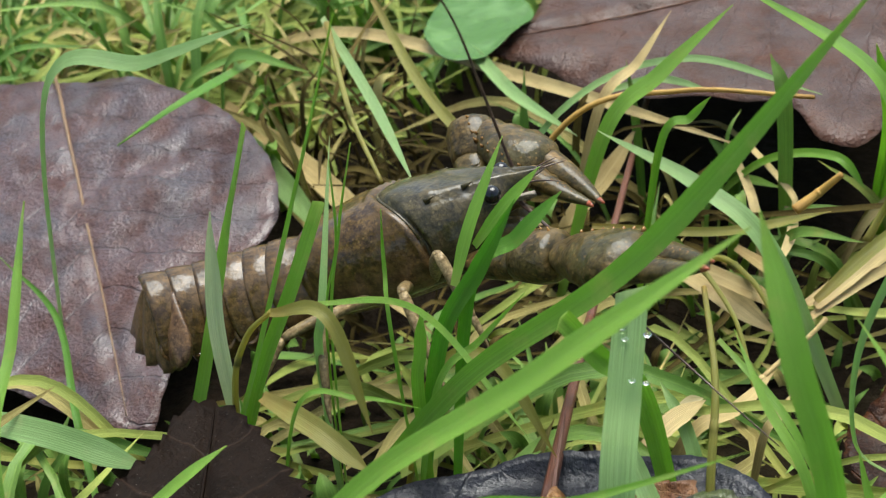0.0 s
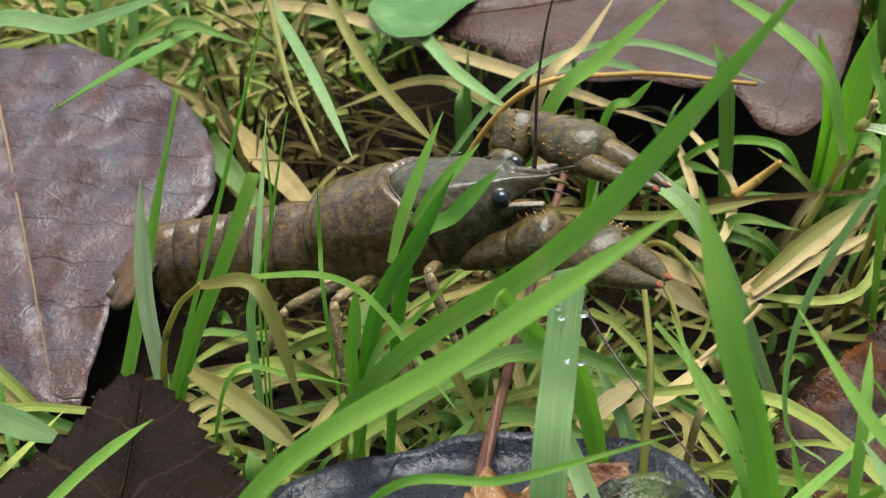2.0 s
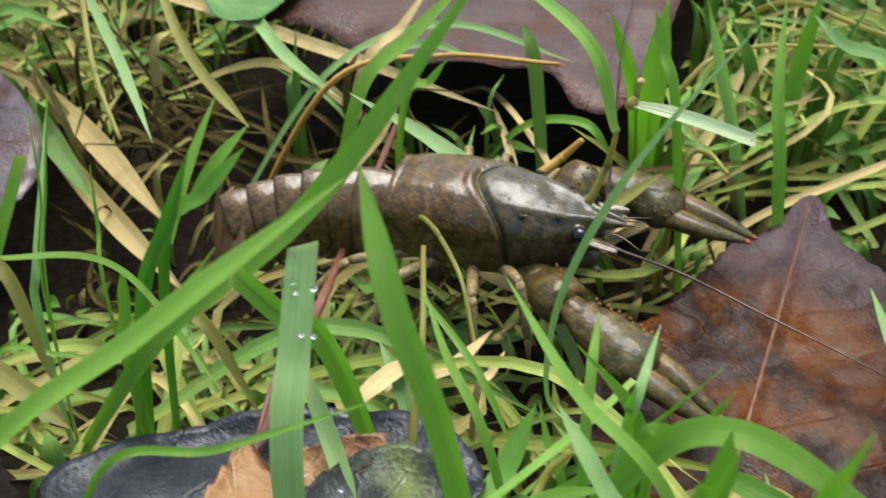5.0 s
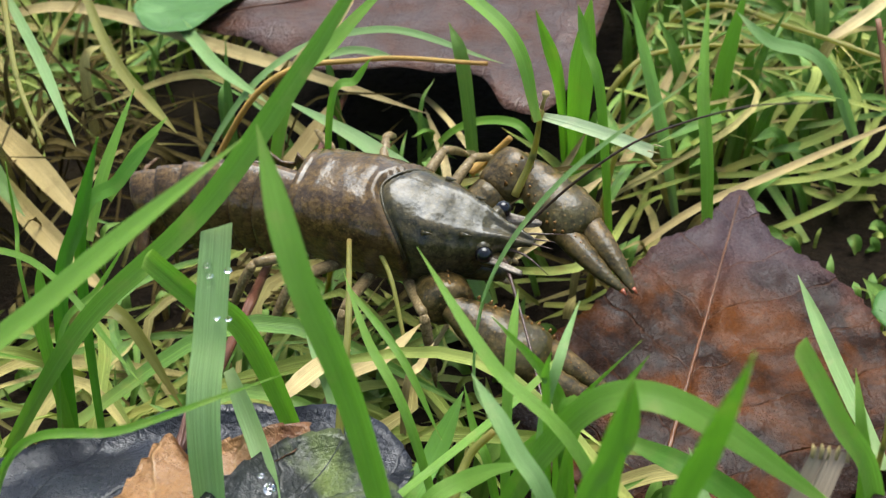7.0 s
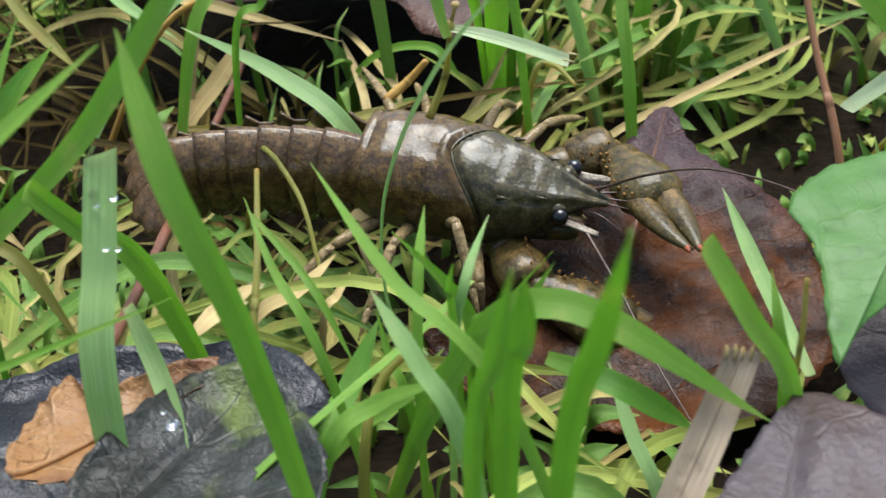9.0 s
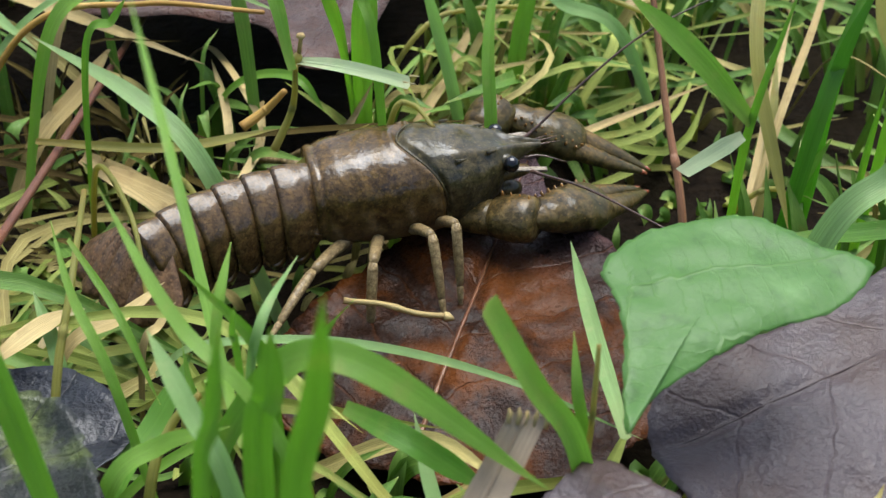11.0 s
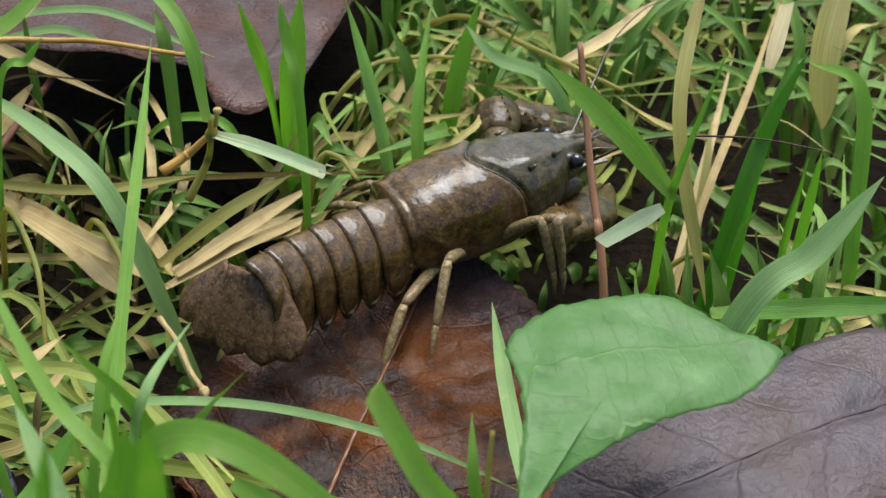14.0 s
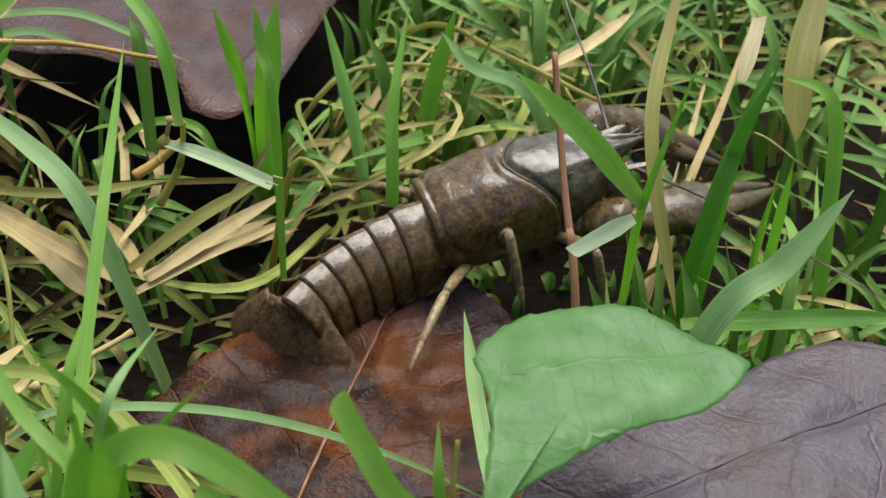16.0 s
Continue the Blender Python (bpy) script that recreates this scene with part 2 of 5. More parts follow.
LEAF_TAN = leaf_material("tan_leaf_scrap", (0.19, 0.078, 0.024), (0.46, 0.25, 0.095), (0.11, 0.04, 0.014), (0.48, 0.29, 0.13), (0.35, 0.6), 0.54, gloss=0.2, film=0.5, relief=0.0013)
LEAF_RUST = leaf_material("wet_rust_brown_leaf", (0.012, 0.006, 0.004), (0.036, 0.014, 0.006), (0.12, 0.037, 0.007), (0.10, 0.036, 0.011), (0.15, 0.4), 0.52, gloss=0.05, film=0.22, bloom=((0.080, 0.056, 0.062), 0.78, 0.96), pits=True, relief=0.002)
RIB_RUST = grass_material("rust_leaf_rib", (0.07, 0.025, 0.01), (0.19, 0.075, 0.025), (0.05, 0.02, 0.01), 0.0, 0.3)
RIB_STRAW = grass_material("leaf_rib", (0.10, 0.055, 0.025), (0.26, 0.16, 0.08), (0.07, 0.03, 0.015), 0.0, 0.35)
LEAF_GREEN = leaf_material("fresh_green_leaf", (0.045, 0.125, 0.020), (0.092, 0.205, 0.042), (0.13, 0.25, 0.075), (0.15, 0.25, 0.07), (0.35, 0.5), 0.56, True, gloss=0.3, bold=0.25)


def shell_material(name, dark, light, patch, rough=(0.12, 0.4), scale=1.0, flank=None, film=0.9):
    """Wet shell: mottled and finely granular, under a thin film of water."""
    k = Mat(name)
    o = k.space()
    grain, mottle, broad = k.noise(o, 1700.0 * scale, 3), k.noise(o, 480.0 * scale, 6, 0.7), k.noise(o, 90.0, 3)
    marble = k.noise(o, 900.0 * scale, 6, 0.7, 0.8)
    col = k.mix(k.ramp(mottle, (0.37, 0.0), (0.63, 1.0)), dark, light)
    col = k.mix(k.ramp(broad, (0.45, 0.0), (0.7, 0.8)), col, patch)
    col = k.mix(k.ramp(marble, (0.42, 0.5), (0.52, 0.0)), col, tuple(0.4 * c for c in dark))
    col = k.mix(k.ramp(k.cells(o, 800.0), (0.10, 0.5), (0.24, 0.0)), col, tuple(1.45 * c for c in light))
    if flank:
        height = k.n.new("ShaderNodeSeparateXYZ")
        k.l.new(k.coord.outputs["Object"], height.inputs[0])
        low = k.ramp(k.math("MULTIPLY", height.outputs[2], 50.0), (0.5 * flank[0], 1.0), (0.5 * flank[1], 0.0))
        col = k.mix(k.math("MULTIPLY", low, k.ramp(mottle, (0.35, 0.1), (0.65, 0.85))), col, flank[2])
    k.set(Base_Color=col, Roughness=k.ramp(mottle, (0.3, rough[0] + 0.15), (0.7, rough[1] + 0.15)), Specular_IOR_Level=0.12)
    pits = k.cells(o, 1100.0)
    k.bump(k.math("ADD", k.math("MULTIPLY", grain, 0.7), k.math("MULTIPLY", pits, 0.8)), 0.4, 0.0003)
    soft = k.n.new("ShaderNodeBump")
    soft.inputs["Strength"].default_value, soft.inputs["Distance"].default_value = 0.2, 0.00025
    k.l.new(k.math("ADD", k.math("MULTIPLY", mottle, 1.0), k.math("ADD", k.math("MULTIPLY", grain, 0.5), k.math("MULTIPLY", pits, 0.5))), soft.inputs["Height"])
    k.l.new(soft.outputs[0], k.bsdf.inputs["Coat Normal"])
    k.wet(film, 0.1)
    pool = k.noise(o, 210.0, 3)
    k.put(k.bsdf.inputs["Coat Weight"], k.ramp(pool, (0.36, 0.45 * film), (0.58, film)))
    k.put(k.bsdf.inputs["Coat Roughness"], k.ramp(pool, (0.36, 0.11), (0.6, 0.03)))
    return k.m


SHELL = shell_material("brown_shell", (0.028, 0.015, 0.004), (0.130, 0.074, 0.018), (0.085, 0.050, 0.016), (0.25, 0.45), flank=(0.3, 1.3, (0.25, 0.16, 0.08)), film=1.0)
HEAD = shell_material("olive_head_shell", (0.020, 0.018, 0.008), (0.095, 0.072, 0.029), (0.034, 0.032, 0.013), (0.2, 0.4), film=0.8)
LIMB = shell_material("pale_leg_shell", (0.15, 0.10, 0.042), (0.36, 0.265, 0.13), (0.12, 0.085, 0.035), (0.2, 0.42), 2.0, film=0.4)
SCALE = shell_material("pale_feeler_scale", (0.14, 0.11, 0.08), (0.42, 0.36, 0.28), (0.2, 0.15, 0.1), (0.2, 0.4), 1.5, film=0.4)
CLAW = shell_material("claw_shell", (0.022, 0.017, 0.006), (0.16, 0.098, 0.030), (0.055, 0.05, 0.018), (0.15, 0.4), 0.8, film=0.42)
TAIL = shell_material("brown_tail_shell", (0.030, 0.016, 0.005), (0.135, 0.076, 0.022), (0.088, 0.052, 0.019), (0.25, 0.45), film=1.0)
FAN = shell_material("tail_fan_shell", (0.050, 0.028, 0.013), (0.17, 0.095, 0.044), (0.09, 0.052, 0.027), (0.2, 0.42), film=0.5)
INNER = shell_material("orange_inner_claw", (0.20, 0.09, 0.02), (0.42, 0.22, 0.06), (0.1, 0.06, 0.02))
EYE = Mat("black_eye").set(Base_Color=(0.006, 0.006, 0.007, 1), Roughness=0.05).m
FEELER = shell_material("feeler", (0.05, 0.028, 0.02), (0.12, 0.07, 0.05), (0.07, 0.042, 0.03), (0.3, 0.45))
TIPRED = shell_material("red_claw_tip", (0.25, 0.05, 0.02), (0.4, 0.12, 0.05), (0.2, 0.05, 0.02))
DROP = Mat("water_drop").set(Base_Color=(1, 1, 1, 1), Roughness=0.02, IOR=1.33, Transmission_Weight=1.0).m


# ---- mesh helpers (centimetres in, metres out) ----
def mesh_of(name, verts, faces, material, uvs=None, smooth=True):
    me = bpy.data.meshes.new(name)
    me.from_pydata([(x * CM, y * CM, z * CM) for x, y, z in verts], [], faces)
    me.materials.append(material)
    if smooth:
        me.polygons.foreach_set("use_smooth", [True] * len(me.polygons))
    if uvs is not None:
        layer = me.uv_layers.new(name="UVMap")
        flat = np.array(uvs, dtype=np.float32)[[l.vertex_index for l in me.loops]]
        layer.data.foreach_set("uv", flat.ravel())
    me.update()
    return me


def part(name, mesh, parent=None, label="", m=None):
    ob = new(name, mesh)
    if parent is not None:
        ob.parent = parent
    if m is not None:
        ob.matrix_basis = m
    return tagged(ob, label) if label else ob


def ground_z(x, y):
    """Height of the soil: a shallow trough along the animal's way, rising to the near side."""
    near = 1.0 / (1.0 + math.exp((y - 1.0) / 0.9))
    lump = noise.noise(Vector((x * 0.22, y * 0.22, 3.1))) * 0.5 + noise.noise(Vector((x * 0.7, y * 0.7, 9.7))) * 0.16
    return 2.2 * near + 1.3 * lump - 0.9


def tube(path, radii, sides=8, cap=True):
    """Verts and faces of a tube along a path of points."""
    verts, faces, uvs = [], [], []
    pts = [Vector(p) for p in path]
    side = None
    for i, p in enumerate(pts):
        t = (pts[min(i + 1, len(pts) - 1)] - pts[max(i - 1, 0)]).normalized()
        if side is None:
            side = t.orthogonal().normalized()
        side = (side - t * side.dot(t)).normalized()
        up = t.cross(side)
        for k in range(sides):
            a = 2 * math.pi * k / sides
            verts.append(tuple(p + radii[i] * (math.cos(a) * side + math.sin(a) * up)))
            uvs.append((k / sides, i / max(1, len(pts) - 1)))
    for i in range(len(pts) - 1):
        for k in range(sides):
            a, b = i * sides + k, i * sides + (k + 1) % sides
            faces.append((a, b, b + sides, a + sides))
    if cap:
        faces.append(tuple(range(sides))[::-1])
        faces.append(tuple(range((len(pts) - 1) * sides, len(pts) * sides)))
    return verts, faces, uvs


def curve_points(ctrl, steps):
    """Catmull-Rom through the control points."""
    c = [Vector(p) for p in ctrl]
    c = [c[0] * 2 - c[1]] + c + [c[-1] * 2 - c[-2]]
    out = []
    for i in range(1, len(c) - 2):
        for k in range(steps):
            s = k / steps
            p0, p1, p2, p3 = c[i - 1:i + 3]
            out.append(0.5 * ((2 * p1) + (p2 - p0) * s + (2 * p0 - 5 * p1 + 4 * p2 - p3) * s * s + (3 * p1 - p0 - 3 * p2 + p3) * s ** 3))
    return out + [c[-2]]


def ribbon(pts, width, facing, fold=0.22, tip=0.62, cut=False, twist=0.0, root=0.75):
    """A folded grass blade with a thin lens-shaped section along the points."""
    verts, faces, uvs = [], [], []
    n = len(pts)
    for i, p in enumerate(pts):
        s = i / (n - 1)
        t = (pts[min(i + 1, n - 1)] - pts[max(i - 1, 0)]).normalized()
        f = Vector(facing)
        f.rotate(Matrix.Rotation(twist * (s - 0.5), 3, t))
        side = t.cross(f).normalized()
        up = side.cross(t).normalized()
        grow = root + (1 - root) * min(1.0, s / 0.3)
        shrink = 1.0 - (0.15 * s * s if cut else 0.0) if s < tip or cut else max(0.04, 1 - ((s - tip) / (1 - tip)) ** 1.6)
        w = 0.5 * width * grow * shrink
        skew = t * (0.35 * w if cut and i == n - 1 else 0.0)
        thick = 0.02 + 0.03 * w
        for lower in (0, 1):
            for a, b in ((-1.0, fold), (-0.45, fold * 0.42), (0.0, 0.0), (0.45, fold * 0.42), (1.0, fold)):
                drop = lower * thick * (1 - a * a)
                verts.append(tuple(p + skew * a + side * (a * w) + up * (b * w - drop)))
                uvs.append((0.5 + a * 0.5, s))
        if i:
            o = 10 * (i - 1)
            for k in range(4):
                q = (o + k, o + k + 1, o + 11 + k, o + 10 + k)
                faces.append(q)
                faces.append(tuple(5 + j for j in q)[::-1])
    return verts, faces, uvs


dice = random.Random(7)


# ---- ground and turf ----
def make_ground():
    xs = [-3000, -800, -200, -80] + [-40 + i * 0.5 for i in range(181)] + [80, 200, 800, 3000]
    ys = [-3000, -800, -200, -60] + [-14 + i * 0.5 for i in range(121)] + [80, 200, 800, 3000]
    verts = [(x, y, ground_z(x, y) if abs(x) < 60 and -20 < y < 60 else 0.0) for y in ys for x in xs]
    n = len(xs)
    faces = [(j * n + i, j * n + i + 1, (j + 1) * n + i + 1, (j + 1) * n + i) for j in range(len(ys) - 1) for i in range(n - 1)]
    tagged(new("ground", mesh_of("ground", verts, faces, soil_material())), "wet soil under the grass, colour darkened for shaded gaps", "ground", kind="structure")


# the animal's way: x, y, half width kept low
WAY = [(-7, 4.2), (-4, 5.0), (-1, 6.5), (2, 7.4), (4.5, 7.0), (7.5, 6.2), (10, 6.6), (12, 8.0), (14, 9.5), (17, 11.5), (19, 13)]


def way_distance(x, y):
    best = 99.0
    for (ax, ay), (bx, by) in zip(WAY, WAY[1:]):
        dx, dy = bx - ax, by - ay
        s = max(0, min(1, ((x - ax) * dx + (y - ay) * dy) / (dx * dx + dy * dy)))
        best = min(best, math.hypot(x - ax - s * dx, y - ay - s * dy))
    return best


def covered(x, y):
    """The height of the leaf above a place, or None."""
    for poly, over in COVERED:
        inside = False
        for (ax, ay), (bx, by) in zip(poly, poly[1:] + poly[:1]):
            if (ay > y) != (by > y) and x < (bx - ax) * (y - ay) / (by - ay) + ax:
                inside = not inside
        if inside:
            return over
    return None


def bare(x, y):
    """How thin the fresh turf is: little grows in the matted hollow and on the dark soil behind."""
    hollow = math.exp(-((x + 2.5) / 5.5) ** 2 - ((y - 12.0) / 5.0) ** 2)
    soil = math.exp(-((x - 22.5) / 6.0) ** 2 - ((y - 18.0) / 8.5) ** 2)
    return min(0.96, 1.1 * hollow + 0.72 * soil)


def lawn(name, label, material, count, seed):
    """The lawn round about: coarse tufts that thin out with distance."""
    r = random.Random(seed)
    verts, faces, uvs = [], [], []
    made = 0
    while made < count:
        x, y = r.gauss(5, 45), r.gauss(10, 45)
        if -28 < x < 37 and -13 < y < 37:
            continue
        made += 1
        z, ang, h = ground_z(x, y) - 0.2 if abs(x) < 60 and -20 < y < 60 else -0.2, r.uniform(0, 6.283), r.uniform(2.5, 6.0)
        out = h * r.uniform(0.3, 1.0)
        mid = (x + math.cos(ang) * out * 0.35, y + math.sin(ang) * out * 0.35, z + h * 0.75)
        end = (x + math.cos(ang) * out, y + math.sin(ang) * out, z + h * r.uniform(0.7, 1.0))
        v, f, u = ribbon(curve_points([(x, y, z), mid, end], 2), r.uniform(0.3, 0.7), (r.uniform(-0.5, 0.5), -0.55, 0.75), 0.25, 0.5)
        o = len(verts)
        verts += v
        faces += [tuple(o + i for i in q) for q in f]
        uvs += u
    tagged(new(name, mesh_of(name, verts, faces, material, uvs)), label, "grass", kind="stuff")


def turf(name, label, material, count, seed, low, high, width, droop, clump, flat=0.0, sparse=0.0, area=(-27, 36, -5, 36), open_=True):
    """Many thin blades in tufts, kept short along the animal's way and off the leaves; flat: share that lies down."""
    r = random.Random(seed)
    verts, faces, uvs = [], [], []
    made = 0
    while made < count:
        cx, cy = r.uniform(area[0], area[1]), r.uniform(area[2], area[3])
        if r.random() < max(0.0, (cy - 20) / 26):
            continue
        if r.random() < sparse / (1 + math.exp((cx - 5.0) / 1.5)):
            continue
        if noise.noise(Vector((cx * 0.42, cy * 0.42, 21.0))) > 0.12 and r.random() < 0.85:
            made += 1
            continue
        if open_ and r.random() < bare(cx, cy):
            made += 1
            continue
        lean = r.uniform(0, 2 * math.pi)
        for _ in range(r.randint(*clump)):
            x, y = cx + r.gauss(0, 0.45), cy + r.gauss(0, 0.45)
            made += 1
            roof = covered(x, y)
            if roof is not None and roof - ground_z(x, y) < 4.6:
                continue
            d = way_distance(x, y)
            ang = lean + r.gauss(0, 0.7)
            z = ground_z(x, y) - 0.1
            if r.random() < flat:
                long_ = r.uniform(2.5, 10.0)
                h = r.uniform(0.3, 3.2) if d > 2.5 else r.uniform(0.1, 0.35)
                ex, ey = x + math.cos(ang) * long_, y + math.sin(ang) * long_
                stops = [(x + (ex - x) * q, y + (ey - y) * q) for q in (0.2, 0.4, 0.6, 0.8, 1.0)]
                if any(covered(*p) is not None for p in stops):
                    continue
                if open_ and max(bare(*p) for p in stops) > 0.45 and r.random() < 0.8:
                    continue
                if any(way_distance(*p) < 2.2 for p in stops):
                    if max(x, ex) > 8.0:
                        continue
                    h = min(h, r.uniform(0.1, 0.7))
                end = Vector((ex, ey, ground_z(ex, ey) + h * r.uniform(0.2, 1.3)))
                mid = Vector(((x + ex) / 2 + r.gauss(0, 0.35), (y + ey) / 2 + r.gauss(0, 0.35), z + 0.3 + h))
                z += h * 0.5
                bow = Vector((ey - y, x - ex, 0)) * r.gauss(0, 0.34)
                mid += bow
            else:
                h = r.uniform(low, high)
                if roof is not None:
                    h = min(h, max(0.3, roof - z - 2.6))
                if d < 2.0:
                    h = min(h, 0.6)
                elif y < 7.5 and x < 17:
                    h = min(h, r.uniform(0.6, 2.0))
                elif d < 4.5:
                    h = min(h, 1.0 + (d - 2.0) * 1.3)
                out = h * r.uniform(*droop)
                over = (x + math.cos(ang) * out, y + math.sin(ang) * out)
                if d < 2.4 or way_distance(*over) < 2.2 or covered(*over) is not None:
                    out = min(out, 1.0)
                mid = Vector((x + math.cos(ang) * out * 0.35, y + math.sin(ang) * out * 0.35, z + h * r.uniform(0.6, 0.8)))
                end = Vector((x + math.cos(ang) * out, y + math.sin(ang) * out, z + h * r.uniform(0.7, 1.1)))
            pts = curve_points([(x, y, z), mid, end], 6)
            if roof is None and any(covered(p.x, p.y) is not None for p in pts):
                continue
            if any(p.x > 8.0 and p.z > 1.2 and way_distance(p.x, p.y) < 1.7 for p in pts):
                continue
            v, f, u = ribbon(pts, width * r.uniform(0.35, 1.5), (r.uniform(-0.5, 0.5), -0.55, 0.75), 0.25, 0.5, False, r.uniform(-1, 1))
            o = len(verts)
            verts += v
            faces += [tuple(o + i for i in q) for q in f]
            uvs += u
    tagged(new(name, mesh_of(name, verts, faces, material, uvs)), label, "grass", kind="stuff")


# ---- leaves lying on the ground ----
def spread(outline, count):
    """A closed smooth curve through an outline, at even steps."""
    c = [Vector((*p, 0)) for p in outline]
    n, pts = len(c), []
    for i in range(n):
        for k in range(12):
            s = k / 12
            p0, p1, p2, p3 = c[i - 1], c[i], c[(i + 1) % n], c[(i + 2) % n]
            pts.append(0.5 * ((2 * p1) + (p2 - p0) * s + (2 * p0 - 5 * p1 + 4 * p2 - p3) * s * s + (3 * p1 - p0 - 3 * p2 + p3) * s ** 3))
    run = [0.0]
    for a, b in zip(pts, pts[1:] + pts[:1]):
        run.append(run[-1] + (b - a).length)
    out, j = [], 0
    for k in range(count):
        d = run[-1] * k / count
        while run[j + 1] < d:
            j += 1
        s = (d - run[j]) / max(1e-9, run[j + 1] - run[j])
        out.append(pts[j].lerp(pts[(j + 1) % len(pts)], s))
    return out, run[-1]


COVERED = []
RIBS = {LEAF_PURPLE: RIB_STRAW, LEAF_RUST: RIB_RUST, LEAF_DROOP: RIB_RUST}


def leaf(name, label, outline, m, material, rib, teeth=0.0, curl=0.0, cup=0.0, wave=0.12, seed=1, category="leaf"):
    """A leaf sheet: outline in centimetres in its own plane, rib from stalk to tip, toothed and curled edges."""
    count = 168
    edge, length = spread(outline, count)
    mid = sum(edge, Vector()) / count
    a, b = Vector((*rib[0], 0)), Vector((*rib[1], 0))
    axis = (b - a).normalized()
    cross = Vector((-axis.y, axis.x, 0))
    reach = max((p - mid).length for p in edge)
    rings, verts, uvs, faces = 16, [], [], []

    def lift(p, r):
        h = cup * (r * r) + curl * max(0.0, r - 0.72) ** 2 * 12
        h += wave * noise.noise(Vector((p.x * 0.55, p.y * 0.55, seed * 3.7))) * (0.3 + r)
        h += wave * 0.35 * noise.noise(Vector((p.x * 1.9, p.y * 1.9, seed * 1.3)))
        off = (p - a).dot(cross)
        return h - (0.015 if material == LEAF_GREEN else 0.10) * math.exp(-(off / 0.18) ** 2)

    for side in (0, 1):
        for i in range(rings + 1):
            r = (i / rings) ** 0.85
            for k, e in enumerate(edge):
                p = mid.lerp(e, r)
                if i == rings and teeth:
                    step = k / count * length / 0.42
                    saw = (step % 1.0) - 0.5
                    p += (e - mid).normalized() * teeth * (saw + 0.35 * noise.noise(Vector((k * 0.11, seed, 0.5))))
                z = lift(p, r) - side * (0.035 if i < rings else 0.012)
                verts.append((p.x, p.y, z))
                uvs.append(((p - a).dot(axis), (p - a).dot(cross)))
    lay = (rings + 1) * count
    for i in range(rings):
        for k in range(count):
            q = (i * count + k, i * count + (k + 1) % count, (i + 1) * count + (k + 1) % count, (i + 1) * count + k)
            faces.append(q[::-1])
            faces.append(tuple(lay + v for v in q))
    for k in range(count):
        e, g = rings * count + k, rings * count + (k + 1) % count
        faces.append((e, g, lay + g, lay + e)[::-1])
    body = new(name, mesh_of(name, verts, faces, material, uvs))
    body.matrix_basis = m
    tagged(body, label, category)
    COVERED.append(([tuple((m @ (p * CM)).xy / CM) for p in edge[::4]], m.translation.z / CM))
    pts = [a.lerp(b, s / 20) for s in range(21)]

    def share(p):
        d = p - mid
        rim = max(edge, key=lambda e: (e - mid).normalized().dot(d))
        return min(1.0, d.length / (rim - mid).length)

    pts = [Vector((p.x, p.y, lift(p, share(p)) - (0.03 if material == LEAF_GREEN else 0.0 if material in (LEAF_GREY, LEAF_BLACK, LEAF_MOSSY) else -0.03))) for p in pts]
    v, f, u = tube(pts, [(0.06 - 0.045 * s / 20) * (0.6 if material in (LEAF_GREEN, LEAF_GREY, LEAF_BLACK, LEAF_MOSSY) else 1.0) for s in range(21)], 6)
    part("midrib", mesh_of("midrib", v, f, RIBS.get(material, material), [((x - a.x), 0.6) for x, y, z in v]), body)
    return body


def plane_pose(o, ax, ay, az):
    """The pose of a leaf's plane: origin in centimetres, and its three directions."""
    m = Matrix((ax, ay, az)).transposed().to_4x4()
    m.translation = Vector(o) * CM
    return m


leaf('dead_leaf', 'large wet purple-brown fallen leaf with a straw-coloured midrib',
     [(-8.3, 3.88), (-7.31, 5.96), (-5.27, 6.5), (-2.11, 6.75), (1.35, 5.59), (4.01, 3.43), (5.1, 1.04), (4.36, -0.4), (4.04, -2.1), (4.53, -4.23), (4.69, -5.52), (2.94, -5.31), (0.6, -4.74), (-2.39, -4.26), (-6.98, -1.04)],
     plane_pose((-10.29, 6.74, 1.90), (1.000, 0.000, 0.020), (-0.003, 0.990, 0.139), (-0.020, -0.139, 0.990)), LEAF_PURPLE, [(-4.82, 6.74), (3.94, -5.09)],
     teeth=0.05, curl=0.15, cup=-0.1, wave=0.18, seed=1)
leaf('dead_leaf', 'dark brown dry fallen leaf with a toothed edge',
     [(-2.14, -0.77), (-1.69, 0.27), (-1.52, 1.11), (-1.62, 1.93), (-1.24, 2.64), (-0.21, 2.25), (0.68, 1.39), (1.85, 0.44), (2.74, -0.67), (2.01, -1.72), (0.25, -2.05), (-1.42, -1.92)],
     plane_pose((-0.81, -3.21, 5.10), (1.000, 0.000, 0.000), (0.000, 0.989, -0.148), (0.000, 0.148, 0.989)), LEAF_DARK, [(0.64, -1.96), (-1.16, 2.53)],
     teeth=0.2, curl=0.1, cup=0.1, wave=0.2, seed=2)
leaf('dead_leaf', 'large purple-brown fallen leaf with a drooping rust-brown side',
     [(-6.7, -2.47), (-5.1, -0.86), (-4.73, 3.4), (-1.8, 8.16), (2.94, 9.43), (5.82, 5.5), (5.67, -0.43), (5.12, -4.62), (4.52, -6.43), (3.51, -6.42), (2.49, -5.08), (0.29, -4.94), (-1.82, -4.92), (-4.04, -3.56)],
     plane_pose((4.26, 18.23, 3.00), (1.000, 0.000, 0.000), (-0.000, 1.000, 0.020), (-0.000, -0.020, 1.000)), LEAF_DROOP, [(5.68, 3.86), (-6.34, -2.53)],
     teeth=0.03, curl=-0.25, cup=0.25, wave=0.2, seed=3)
